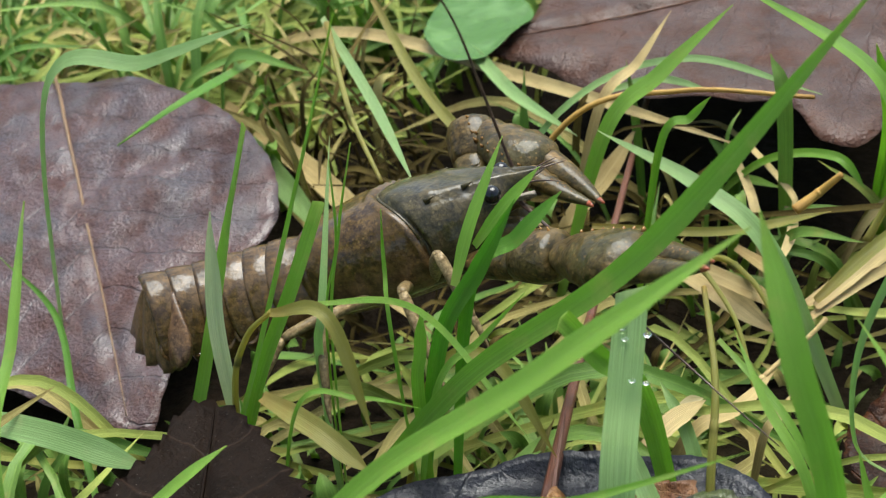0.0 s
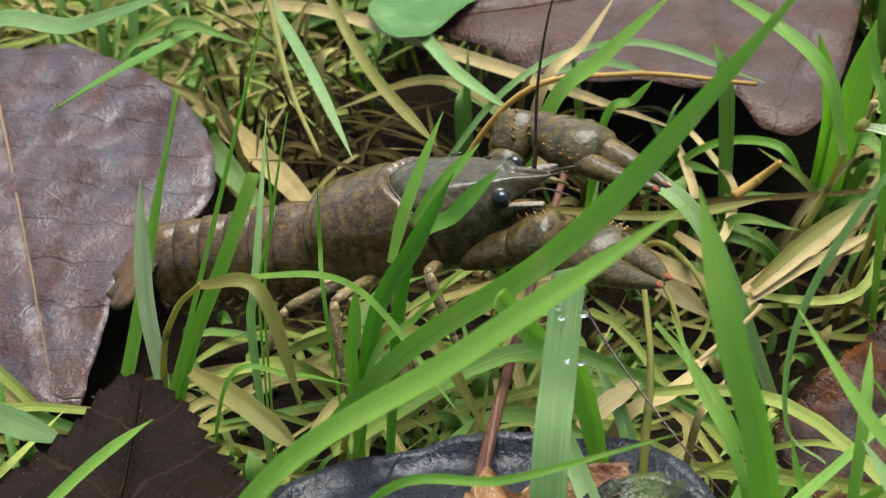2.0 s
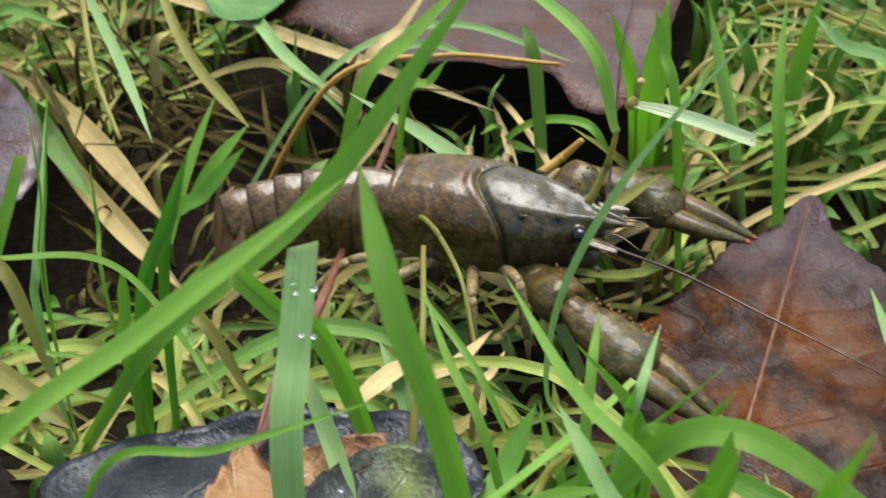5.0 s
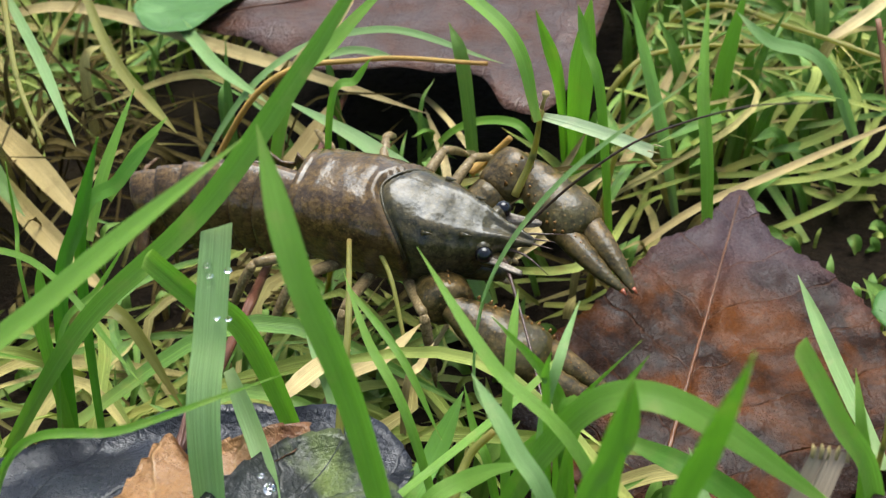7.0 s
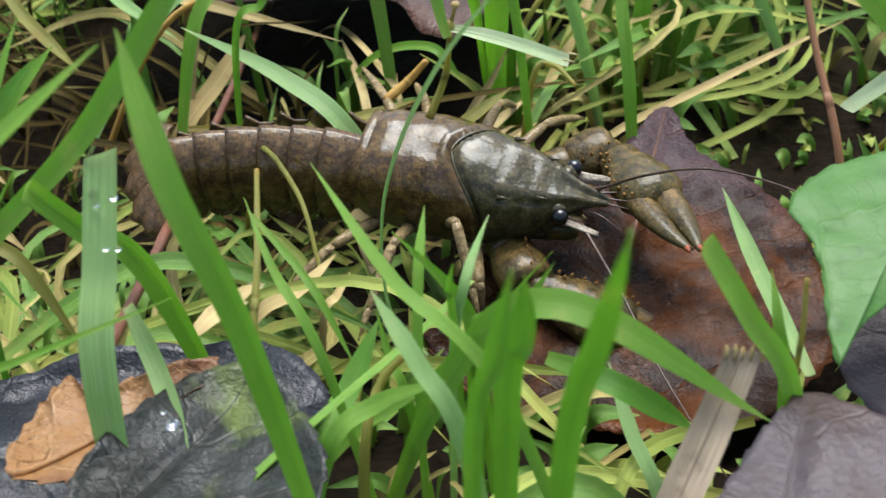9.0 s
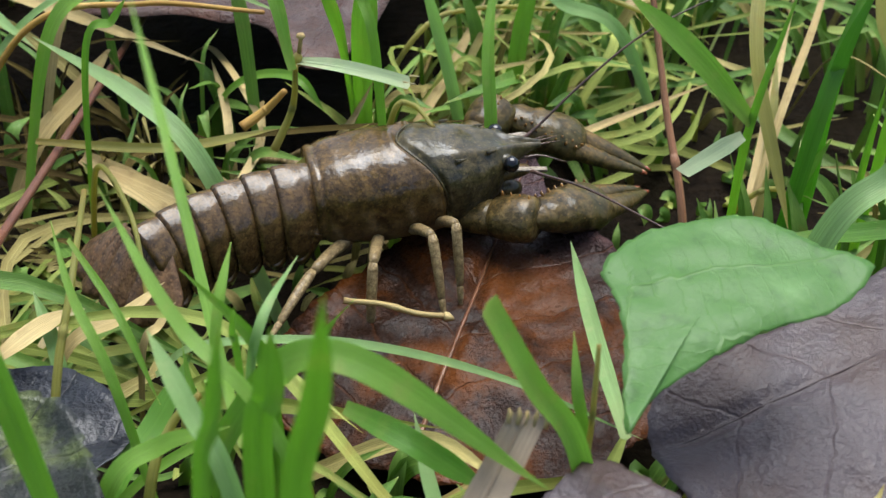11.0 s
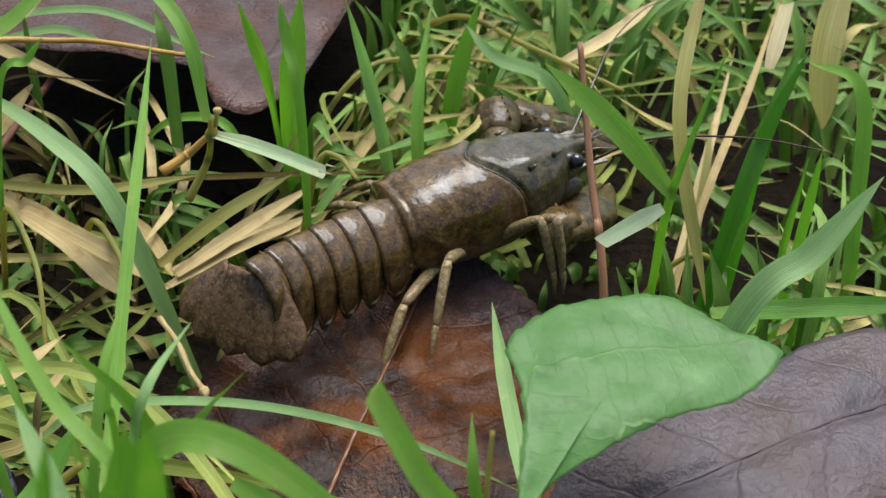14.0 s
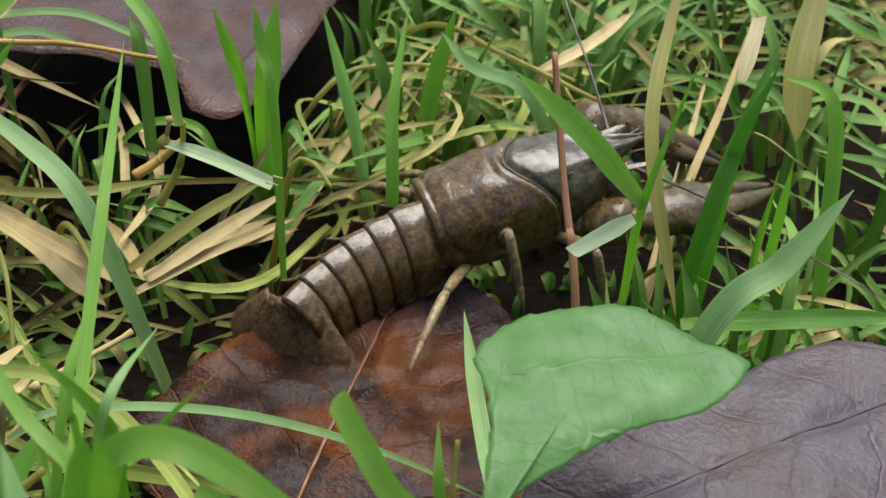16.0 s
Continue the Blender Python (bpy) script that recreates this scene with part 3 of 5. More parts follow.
leaf('dead_leaf', 'black rotten leaf rolled at its edge',
     [(-3.9, -0.63), (-3.21, 0.4), (-2.37, 1.05), (-1.15, 1.69), (0.51, 2.07), (1.93, 2.18), (3.09, 1.53), (3.55, 0.8), (3.22, 0.04), (2.15, -0.81), (0.65, -1.77), (-1.38, -2.31), (-2.92, -2.02)],
     plane_pose((4.35, -0.89, 3.00), (1.000, 0.000, 0.000), (0.000, 0.995, -0.100), (-0.000, 0.100, 0.995)), LEAF_BLACK, [(-3.3, -1.34), (3.4, 0.99)],
     teeth=0.04, curl=0.35, cup=-0.25, wave=0.2, seed=4)
leaf('leaf_scrap', 'torn tan-orange scrap of a dead leaf',
     [(-1.06, -1.06), (-1.04, -0.1), (-0.91, 0.83), (-0.33, 0.41), (0.15, 0.86), (1.25, 1.46), (1.2, 0.69), (0.73, 0.19), (0.19, -0.53), (0.25, -1.13), (-0.51, -1.36)],
     plane_pose((5.08, -1.84, 4.30), (1.000, 0.000, 0.000), (0.000, 0.993, -0.119), (-0.000, 0.119, 0.993)), LEAF_TAN, [(-0.93, -1.16), (1.16, 1.15)],
     teeth=0.1, curl=0.1, cup=0.1, wave=0.12, seed=5)
leaf('dead_leaf', 'mossy black leaf with pale specks and green algae',
     [(-1.6, -0.67), (-1.31, 0.16), (-0.82, 1.34), (-0.15, 1.83), (0.6, 1.68), (1.32, 0.77), (1.85, -0.28), (1.56, -1.15), (-0.02, -1.57), (-1.26, -1.35)],
     plane_pose((6.76, -2.55, 4.30), (0.999, 0.000, -0.050), (-0.006, 0.993, -0.119), (0.050, 0.119, 0.992)), LEAF_MOSSY, [(-1.03, -1.32), (0.23, 1.75)],
     teeth=0.08, curl=0.1, cup=0.3, wave=0.2, seed=6)
leaf('dead_leaf', 'wet rust-brown fallen leaf with a toothed edge and raised veins',
     [(0.61, 5.89), (1.19, 4.58), (2.23, 3.25), (3.3, 2.03), (3.64, 0.48), (3.74, -1.3), (3.06, -2.43), (1.77, -3.53), (-0.23, -3.67), (-2.32, -3.29), (-3.7, -2.43), (-4.2, -0.99), (-3.29, 0.5), (-2.29, 1.92), (-1.23, 3.64), (-0.22, 4.45)],
     plane_pose((12.89, 5.35, 0.80), (1.000, 0.000, 0.015), (-0.001, 0.997, 0.080), (-0.015, -0.080, 0.997)), LEAF_RUST, [(-1.05, -3.72), (0.64, 5.61)],
     teeth=0.12, curl=0.12, cup=-0.1, wave=0.22, seed=7)
leaf('dead_leaf', 'grey-purple fallen leaf, dull and slightly furled',
     [(-3.05, -0.66), (-2.43, 0.14), (-1.74, 0.6), (-0.74, 1.37), (0.42, 2.35), (1.21, 2.92), (2.38, 3.32), (3.53, 2.68), (3.45, 0.82), (2.25, -1.02), (0.15, -2.24), (-1.9, -2.48), (-2.82, -1.88)],
     plane_pose((18.82, 1.38, 4.20), (0.999, 0.000, 0.050), (-0.005, 0.995, 0.099), (-0.050, -0.099, 0.994)), LEAF_GREY, [(2.79, 2.11), (-2.83, -1.32)],
     teeth=0.05, curl=0.12, cup=-0.2, wave=0.18, seed=8)
leaf('dead_leaf', 'dull grey-purple leaf with a torn pointed tip beside the straw strip',
     [(-0.18, 1.5), (0.35, 1.1), (0.84, 0.72), (1.16, 0.17), (1.48, -0.14), (1.5, -1.21), (-0.32, -1.64), (-1.77, -1.32), (-1.52, -0.6), (-0.99, 0.37), (-0.55, 1.04)],
     plane_pose((15.07, -3.05, 5.60), (1.000, 0.000, 0.000), (0.000, 1.000, 0.000), (0.000, 0.000, 1.000)), LEAF_GREY, [(-0.9, -1.4), (-0.2, 1.4)],
     teeth=0.05, curl=0.05, cup=-0.12, wave=0.15, seed=12)
leaf('broad_leaf', 'fresh green broad leaf with a wavy edge',
     [(-1.37, 0.51), (-1.17, 0.93), (-0.82, 1.33), (-0.22, 1.59), (0.52, 1.71), (1.08, 1.64), (1.61, 1.27), (2.07, 1.12), (2.42, 0.84), (2.1, 0.31), (1.65, -0.09), (0.96, -0.42), (0.32, -0.85), (-0.1, -1.18), (-0.5, -1.5), (-0.82, -1.92), (-1.0, -2.3), (-1.06, -1.5), (-1.05, -0.75), (-1.17, -0.06)],
     plane_pose((16.18, 0.66, 6.30), (0.999, 0.000, 0.050), (-0.003, 0.998, 0.060), (-0.050, -0.060, 0.997)), LEAF_GREEN, [(-1.27, 0.47), (0.34, -0.78)],
     teeth=0.05, curl=0.0, cup=-0.1, wave=0.16, seed=9)
leaf('broad_leaf', 'small fresh green broad leaf lying in the grass',
     [(-1.5, -0.11), (-1.56, 2.16), (-0.39, 3.21), (1.34, 1.42), (1.39, -0.11), (0.91, -1.96), (-0.09, -2.44), (-0.97, -1.53)],
     plane_pose((-2.13, 16.24, 3.20), (1.000, 0.000, 0.000), (0.000, 0.995, -0.100), (-0.000, 0.100, 0.995)), LEAF_GREEN, [(1.22, 1.18), (-1.02, -1.13)],
     teeth=0.03, curl=0.1, cup=0.1, wave=0.12, seed=10)


# ---- the crayfish: x to its head, z up, belly at z = 0 ----
GROWN = 1.09


def between(x, table):
    for (x0, *a), (x1, *b) in zip(table, table[1:]):
        if x <= x1:
            s = (x - x0) / (x1 - x0)
            s = s * s * (3 - 2 * s) * 0.5 + s * 0.5
            return [p + (q - p) * s for p, q in zip(a, b)]
    return list(table[-1][1:])


def loft(xs, section, sides, closed=True):
    """Rings of points section(x, k / sides) joined into a skin with capped ends."""
    verts = [section(x, k / sides) for x in xs for k in range(sides)]
    faces = []
    for i in range(len(xs) - 1):
        for k in range(sides):
            a, b = i * sides + k, i * sides + (k + 1) % sides
            faces.append((a, b, b + sides, a + sides))
    faces += [tuple(range(sides))[::-1], tuple(range((len(xs) - 1) * sides, len(xs) * sides))]
    return verts, faces


# x, half width, top, bottom
SHELL_SHAPE = [(0.0, 0.94, 2.01, 0.5), (0.12, 0.985, 2.06, 0.42), (0.5, 1.06, 2.15, 0.3), (1.4, 1.12, 2.26, 0.25), (2.1, 1.09, 2.25, 0.28),
               (2.8, 0.97, 2.16, 0.34), (3.3, 0.81, 2.06, 0.48), (3.65, 0.63, 1.98, 0.72), (3.9, 0.43, 1.9, 1.05),
               (4.1, 0.29, 1.84, 1.4), (4.4, 0.17, 1.76, 1.58), (4.62, 0.07, 1.71, 1.63), (4.7, 0.015, 1.69, 1.66)]


def groove_at(y):
    return 1.72 + 0.8 * min(1.1, abs(y)) ** 1.6


def shell_section(lo, hi):
    def at(x, s):
        w, top, low = between(x, SHELL_SHAPE)
        a = 2 * math.pi * s
        cy, cz = math.cos(a), math.sin(a)
        y = w * math.copysign(abs(cy) ** 0.82, cy)
        mid = low + (top - low) * 0.46
        z = mid + (top - mid) * abs(cz) ** 0.85 if cz > 0 else mid - (mid - low) * abs(cz) ** 0.7
        p = Vector((x, y, z))
        out = Vector((0, cy, cz))
        d = x - groove_at(y) if cz > -0.2 else 9
        p -= out * (0.12 * math.exp(-(d / 0.07) ** 2) - 0.04 * math.exp(-((d + 0.14) / 0.09) ** 2))
        if x > 2.3 and cz > 0:
            ridge = abs(abs(y) - w * 0.52)
            p += out * 0.05 * math.exp(-(ridge / 0.07) ** 2) * min(1, (x - 2.3) / 0.5)
            p -= out * 0.05 * math.exp(-(y / (0.3 * w + 0.02)) ** 2) * min(1, (x - 2.6) / 0.5) * (x > 2.6)
        if cz > 0.2:
            p -= out * 0.025 * math.exp(-((abs(y) - 0.16) / 0.05) ** 2) * (0.1 < x < 1.5)
        p -= out * 0.03 * math.exp(-((x - 0.16) / 0.04) ** 2)
        p += out * 0.012 * noise.noise(p * 4.0)
        if x > 1.6 and cz > 0:
            p += out * 0.02 * noise.noise(Vector((x * 1.3, y * 4.0, z * 4.0))) * min(1, (x - 1.6) / 0.4)
        return tuple(p)
    return at


def solid(name, verts, faces, material, parent, label="", m=None, uvs=None):
    return part(name, mesh_of(name, verts, faces, material, uvs), parent, label, m)


def plate(length, w0, w1, thick, bow=0.1, hinge=0.0):
    """A rounded flat plate that points along -x, with a raised middle ridge."""
    verts, faces, n, cols = [], [], 14, 7
    for side in (0, 1):
        for i in range(n + 1):
            s = i / n
            w = (w0 + (w1 - w0) * min(1, s / 0.6)) * (math.sqrt(max(0.0, 1 - ((s - 0.55) / 0.45) ** 2.6)) if s > 0.55 else 1)
            for k in range(cols):
                c = 2 * k / (cols - 1) - 1
                y = c * max(w, 0.03)
                z = bow * (1 - c * c) * 0.6 - bow * s * s + 0.03 * math.exp(-(c / 0.18) ** 2) - side * thick
                verts.append((-s * length, y, z + 0.015 * math.sin(c * 9) * s))
    lay = (n + 1) * cols
    for i in range(n):
        for k in range(cols - 1):
            q = (i * cols + k, i * cols + k + 1, (i + 1) * cols + k + 1, (i + 1) * cols + k)
            faces += [q, tuple(lay + v for v in q)[::-1]]
    rim = [i * cols for i in range(n + 1)] + [n * cols + k for k in range(1, cols)] + [i * cols + cols - 1 for i in range(n - 1, -1, -1)] + [k for k in range(cols - 2, 0, -1)]
    for a, b in zip(rim, rim[1:] + rim[:1]):
        faces.append((a, b, lay + b, lay + a))
    return verts, faces


def limb_piece(length, r0, r1, swell=1.15, flat=0.8, sides=12, bend=0.0):
    """A slightly swollen limb joint along +x."""
    xs = [length * i / 10 for i in range(11)]

    def at(x, s):
        q = x / length
        r = (r0 + (r1 - r0) * q) * (1 + (swell - 1) * math.sin(math.pi * q)) * (0.75 if q in (0.0, 1.0) else 1)
        a = 2 * math.pi * s
        return (x, r * math.cos(a), r * flat * math.sin(a) + bend * math.sin(math.pi * q) + 0.02 * noise.noise(Vector((x * 3, a, r))))
    return loft(xs, at, sides)


def finger(length, r, bend, side):
    """A tapering claw finger along +x that bows to its side."""
    xs = [length * i / 14 for i in range(15)]

    def at(x, s):
        q = x / length
        a = 2 * math.pi * s
        rad = r * (1 - q * q) ** 0.75 * (1 - 0.25 * q) + 0.04
        y = side * (bend * math.sin(math.pi * q * 0.75) - 0.05 * q) + rad * math.cos(a)
        tooth = 0.05 * max(0.0, math.sin(q * 40)) if math.cos(a) * side < -0.6 else 0.0
        return (x, y - side * tooth, rad * 0.75 * math.sin(a))
    return loft(xs, at, 10)


def make_claw(cray, s):
    """Arm and claw of one side; s is -1 on the right and 1 on the left."""
    arm = solid("arm", *limb_piece(1.35, 0.22, 0.4, 1.15, 0.85), CLAW, cray, "olive-brown arm of the claw")
    v, f = limb_piece(1.0, 0.4, 0.48, 1.2, 0.85)
    solid("wrist", v, f, CLAW, arm, "olive knobbly wrist with small spines", pose(1.2 * CM, 0, 0))
    for k in range(4):
        v, f, u = tube([(0, 0, 0), (0.0, 0, 0.14)], [0.05, 0.008], 6)
        solid("spine", v, f, INNER, arm, "pale orange spine", pose((1.45 + 0.2 * k) * CM, -s * (0.26 - 0.05 * k) * CM, 0.34 * CM, 0, 0, 0))
    claw = solid("claw", *claw_palm(s), CLAW, cray, "big olive-brown claw with mottled shell")
    solid("fixed_finger", *finger(2.45, 0.34, 0.12, s), CLAW, claw, "", pose(1.9 * CM, s * 0.30 * CM, 0, 0, 0, -s * 6))
    solid("moving_finger", *finger(2.4, 0.31, 0.14, -s), CLAW, claw, "olive moving finger with an orange toothed edge", pose(1.85 * CM, -s * 0.29 * CM, 0, 0, 0, s * 6))
    for y, z in ((s * 0.1, 4.3), (-s * 0.13, 4.2)):
        v, f, u = tube([(0, 0, 0), (0.16, 0, 0)], [0.075, 0.02], 8)
        solid("finger_tip", v, f, TIPRED, claw, "reddish finger tip", pose((z - 0.06) * CM, y * CM, 0))
    for k in range(14):
        x = 0.5 + 0.14 * k
        v, f, u = tube([(0, 0, -0.03), (0, 0, 0.05)], [0.05, 0.018], 6)
        solid("tubercle", v, f, INNER, claw, "", pose(x * CM, -s * (0.3 + 0.3 * math.sin(min(1.0, x / 2.0) * 1.57) - 0.12 * (k % 2)) * CM, (0.28 + 0.06 * (k % 2)) * CM, s * 25, 0, 0))
    for k in range(9):
        v, f, u = tube([(0, 0, -0.02), (0, 0, 0.05)], [0.045, 0.012], 6)
        solid("tubercle", v, f, INNER, claw, "", pose((2.15 + 0.19 * k) * CM, -s * (0.28 - 0.012 * k) * CM, (0.24 - 0.019 * k) * CM))
    for ob in (claw, *claw.children):
        ob.data.transform(Matrix.Scale(0.84, 4))
    for ob in claw.children:
        ob.matrix_basis.translation *= 0.84
    return arm, claw


def claw_palm(s):
    xs = [2.5 * i / 24 for i in range(25)]

    def at(x, q):
        a = 2 * math.pi * q
        g = x / 2.5
        w = 0.27 + 0.48 * math.sin(min(1.0, g * 1.25) * math.pi / 2) - 0.1 * max(0, g - 0.7)
        h = 0.25 + 0.26 * math.sin(min(1.0, g * 1.2) * math.pi * 0.6)
        knob = 0.07 * noise.noise(Vector((x * 4, math.cos(a) * 2, math.sin(a) * 2 + s)))
        end = math.sqrt(max(0.06, 1 - ((g - 0.78) / 0.24) ** 2)) if g > 0.78 else 1.0
        return (x, (w + knob) * math.cos(a) * (0.35 + 0.65 * end) + s * 0.06 * g, (h + knob) * math.sin(a) * end)
    return loft(xs, at, 22)


THIGH, SHIN, FOOT = 1.5, 1.25, 0.62


def make_leg(cray, s, k):
    """A thin walking leg: a joint that rises to the knee, one that drops from it, and the pointed foot."""
    leg = solid("leg", *limb_piece(THIGH, 0.11, 0.10, 1.15, 0.9, 10, 0.06), LIMB, cray, "pale speckled walking leg")
    shin = solid("shin", *limb_piece(SHIN, 0.10, 0.075, 1.12, 0.9, 10, 0.04), LIMB, leg)
    foot = solid("foot", *limb_piece(FOOT, 0.075, 0.02, 1.1, 0.9, 8, 0.02), LIMB, leg)
    return leg, shin, foot


def make_crayfish():
    cray = new("crayfish")
    cray.scale = (GROWN, GROWN, GROWN)
    tagged(cray, "brown wet crayfish with pale legs crawling through grass", "crayfish")
    xs = sorted({round(x, 3) for x in [4.7 * i / 120 for i in range(121)]})
    v, f = loft(xs, shell_section(0, 4.7), 56)
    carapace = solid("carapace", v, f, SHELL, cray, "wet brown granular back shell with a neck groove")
    carapace.data.materials.append(HEAD)
    ring = [sum(v[i][0] for i in p.vertices) / len(p.vertices) - groove_at(sum(v[i][1] for i in p.vertices) / len(p.vertices)) for p in carapace.data.polygons]
    carapace.data.polygons.foreach_set("material_index", [1 if d > 0 else 0 for d in ring])
    # pale seam along the neck groove
    pts = []
    for k in range(25):
        y = -0.98 + 1.96 * k / 24
        x = groove_at(y)
        w, top, low = between(x, SHELL_SHAPE)
        cy = math.copysign(min(1, abs(y) / w) ** (1 / 0.82), y)
        mid = low + (top - low) * 0.46
        pts.append((x, y, mid + (top - mid) * math.sqrt(max(0, 1 - cy * cy)) ** 0.85 - 0.075))
    v, f, u = tube(pts, [0.032] * 25, 6)
    solid("groove_seam", v, f, HEAD, cray, "dark shiny seam of the neck groove")
    v, f = limb_piece(3.2, 0.55, 0.5, 1.2, 0.45)
    solid("underside", v, f, LIMB, cray, "pale underside", pose(0.1 * CM, 0, 0.42 * CM))
    for s in (-1, 1):
        v, f, u = tube([(0, 0, 0), (0.14, s * 0.2, 0.02)], [0.13, 0.16], 10)
        stalk = solid("eye_stalk", v, f, HEAD, cray, "short eye stalk", pose(3.74 * CM, s * 0.28 * CM, 1.66 * CM))
        xs2 = [-0.163 + 0.326 * i / 10 for i in range(11)]
        v, f = loft(xs2, lambda x, q: (x, math.sqrt(max(0.0004, 0.027 - x * x)) * math.cos(2 * math.pi * q), math.sqrt(max(0.0004, 0.027 - x * x)) * math.sin(2 * math.pi * q)), 14)
        solid("eye", v, f, EYE, stalk, "glossy black eye", pose(0.16 * CM, s * 0.27 * CM, 0.03 * CM))
        v, f = plate(0.8, 0.17, 0.1, 0.04, 0.05)
        solid("antenna_scale", v, f, SCALE, cray, "pale pointed scale beside the feelers", pose(3.85 * CM, s * 0.46 * CM, 1.46 * CM, -s * 40, 4, 180 + s * 8))
        v, f = limb_piece(0.75, 0.19, 0.11, 1.2, 0.85, 10)
        solid("feeler_base", v, f, CLAW, cray, "jointed dark base of the long feeler", pose(3.6 * CM, s * 0.33 * CM, 1.32 * CM, 0, -4, s * 3))
        v, f = limb_piece(1.5, 0.34, 0.16, 1.25, 1.0, 12)
        solid("cheek", v, f, CLAW, cray, "olive-brown cheek and jaw", pose(2.75 * CM, s * 0.36 * CM, 0.98 * CM, 0, 6, -s * 4))
        for x, y, z in ((3.42, 0.44, 1.95), (2.75, 0.66, 2.0)):
            v, f, u = tube([(0, 0, 0), (0.2, 0, 0.05)], [0.06, 0.008], 7)
            solid("head_spine", v, f, HEAD, cray, "small sharp spine", pose(x * CM, s * y * CM, z * CM))
        v, f, u = tube(curve_points([(0, 0, 0), (0.5, -s * 0.04, 0.14), (0.95, -s * 0.02, 0.2)], 6), [0.034 - 0.027 * i / 12 for i in range(13)], 6)
        solid("antennule", v, f, FEELER, cray, "thin short feeler", pose(4.1 * CM, s * 0.1 * CM, 1.55 * CM))
        v, f, u = tube(curve_points([(0, 0, 0), (0.5, s * 0.1, 0.08), (1.0, s * 0.32, 0.0)], 6), [0.035 - 0.028 * i / 12 for i in range(13)], 6)
        solid("antennule", v, f, FEELER, cray, "thin short feeler", pose(4.1 * CM, s * 0.16 * CM, 1.5 * CM))
        v, f = limb_piece(1.0, 0.15, 0.05, 1.1, 0.8, 8)
        solid("mouthpart", v, f, LIMB, cray, "pale bristly mouthpart", pose(3.4 * CM, s * 0.25 * CM, 0.95 * CM, 0, 25, 0))
    segments = []
    for k in range(6):
        w = 1.0 - 0.045 * k
        xs2 = [0.16 - 0.9 * (i / 20) for i in range(21)]

        def ring_at(x, q, w=w, k=k):
            a = math.pi * (1.2 - 1.4 * q) if q <= 0.5 else math.pi * (1.2 - 1.4 * (1.0 - q))
            inner = 0.07 if q > 0.5 else 0.0
            g = (0.16 - x) / 0.9
            rise = min(1.0, max(0.0, (g - 0.15) / 0.6))
            lip = 0.075 * rise * rise * (3 - 2 * rise) - 0.045 - 0.1 * max(0.0, 0.25 - g)
            r = 1 - inner + lip * (1 + 0.8 * abs(math.cos(a)) ** 2) - 0.05 * max(0.0, g - 0.96) / 0.04
            low = max(0.0, -math.sin(a)) / 0.588
            lobe = math.sin(math.pi * min(1.0, max(0.0, (g - 0.12) / 0.88))) ** 0.7
            z = -0.78 + 1.02 * r * (abs(math.sin(a)) ** 0.9 if math.sin(a) > 0 else 0.9 * math.sin(a))
            return (x * (1 - 0.3 * low) - 0.14 * low, w * r * math.cos(a) * (1 + 0.14 * low), z - 0.34 * low * lobe + 0.18 * low)
        v, f = loft(xs2, ring_at, 40)
        seg = solid("tail_segment", v, f, TAIL, cray, "overlapping wet brown tail ring")
        for s in (-1, 1):
            pv, pf = plate(0.62, 0.3, 0.26, 0.07, 0.12)
            solid("side_flap", pv, pf, TAIL, seg, "", pose(-0.3 * CM, s * (w - 0.06) * CM, -0.66 * CM, 90 * s, -62, 0))
        segments.append(seg)
    pv, pf = plate(1.55, 0.42, 0.42, 0.08, 0.12)
    fan = solid("telson", pv, pf, FAN, cray, "middle plate of the brown tail fan")
    for s in (-1, 1):
        for k, (ang, ln) in enumerate(((16, 1.45), (34, 1.38))):
            pv, pf = plate(ln, 0.24, 0.41, 0.07, 0.12)
            solid("tail_lobe", pv, pf, FAN, fan, "brown rounded side lobe of the tail fan", pose(-0.1 * CM, s * (0.3 + 0.1 * k) * CM, -(0.05 + 0.06 * k) * CM, -s * (6 + 6 * k), 0, -s * ang))
    claws = {s: make_claw(cray, s) for s in (-1, 1)}
    feelers = {}
    for s in (-1, 1):
        n = 5 * 8 + 1
        path = curve_points([(-0.35, 0, 0), (0.5, s * 0.02, 0.06), (2.0, s * 0.15, 0.3), (3.6, s * 0.3, 0.35), (5.4, s * 0.2, 0.1), (6.6, 0, -0.3)], 8)
        v, f, u = tube(path, [0.085 * (1 - i / 9) + 0.034 * i / 9 if i < 9 else 0.038 - 0.03 * i / n for i in range(n)], 7)
        feelers[s] = solid("antenna", v, f, FEELER, cray, "long thin dark feeler")
    legs = [(s, k, *make_leg(cray, s, k)) for s in (-1, 1) for k in range(4)]
    return cray, segments, fan, claws, feelers, legs


CRAYFISH, SEGMENTS, TELSON, CLAWS, FEELERS, LEGS = make_crayfish()


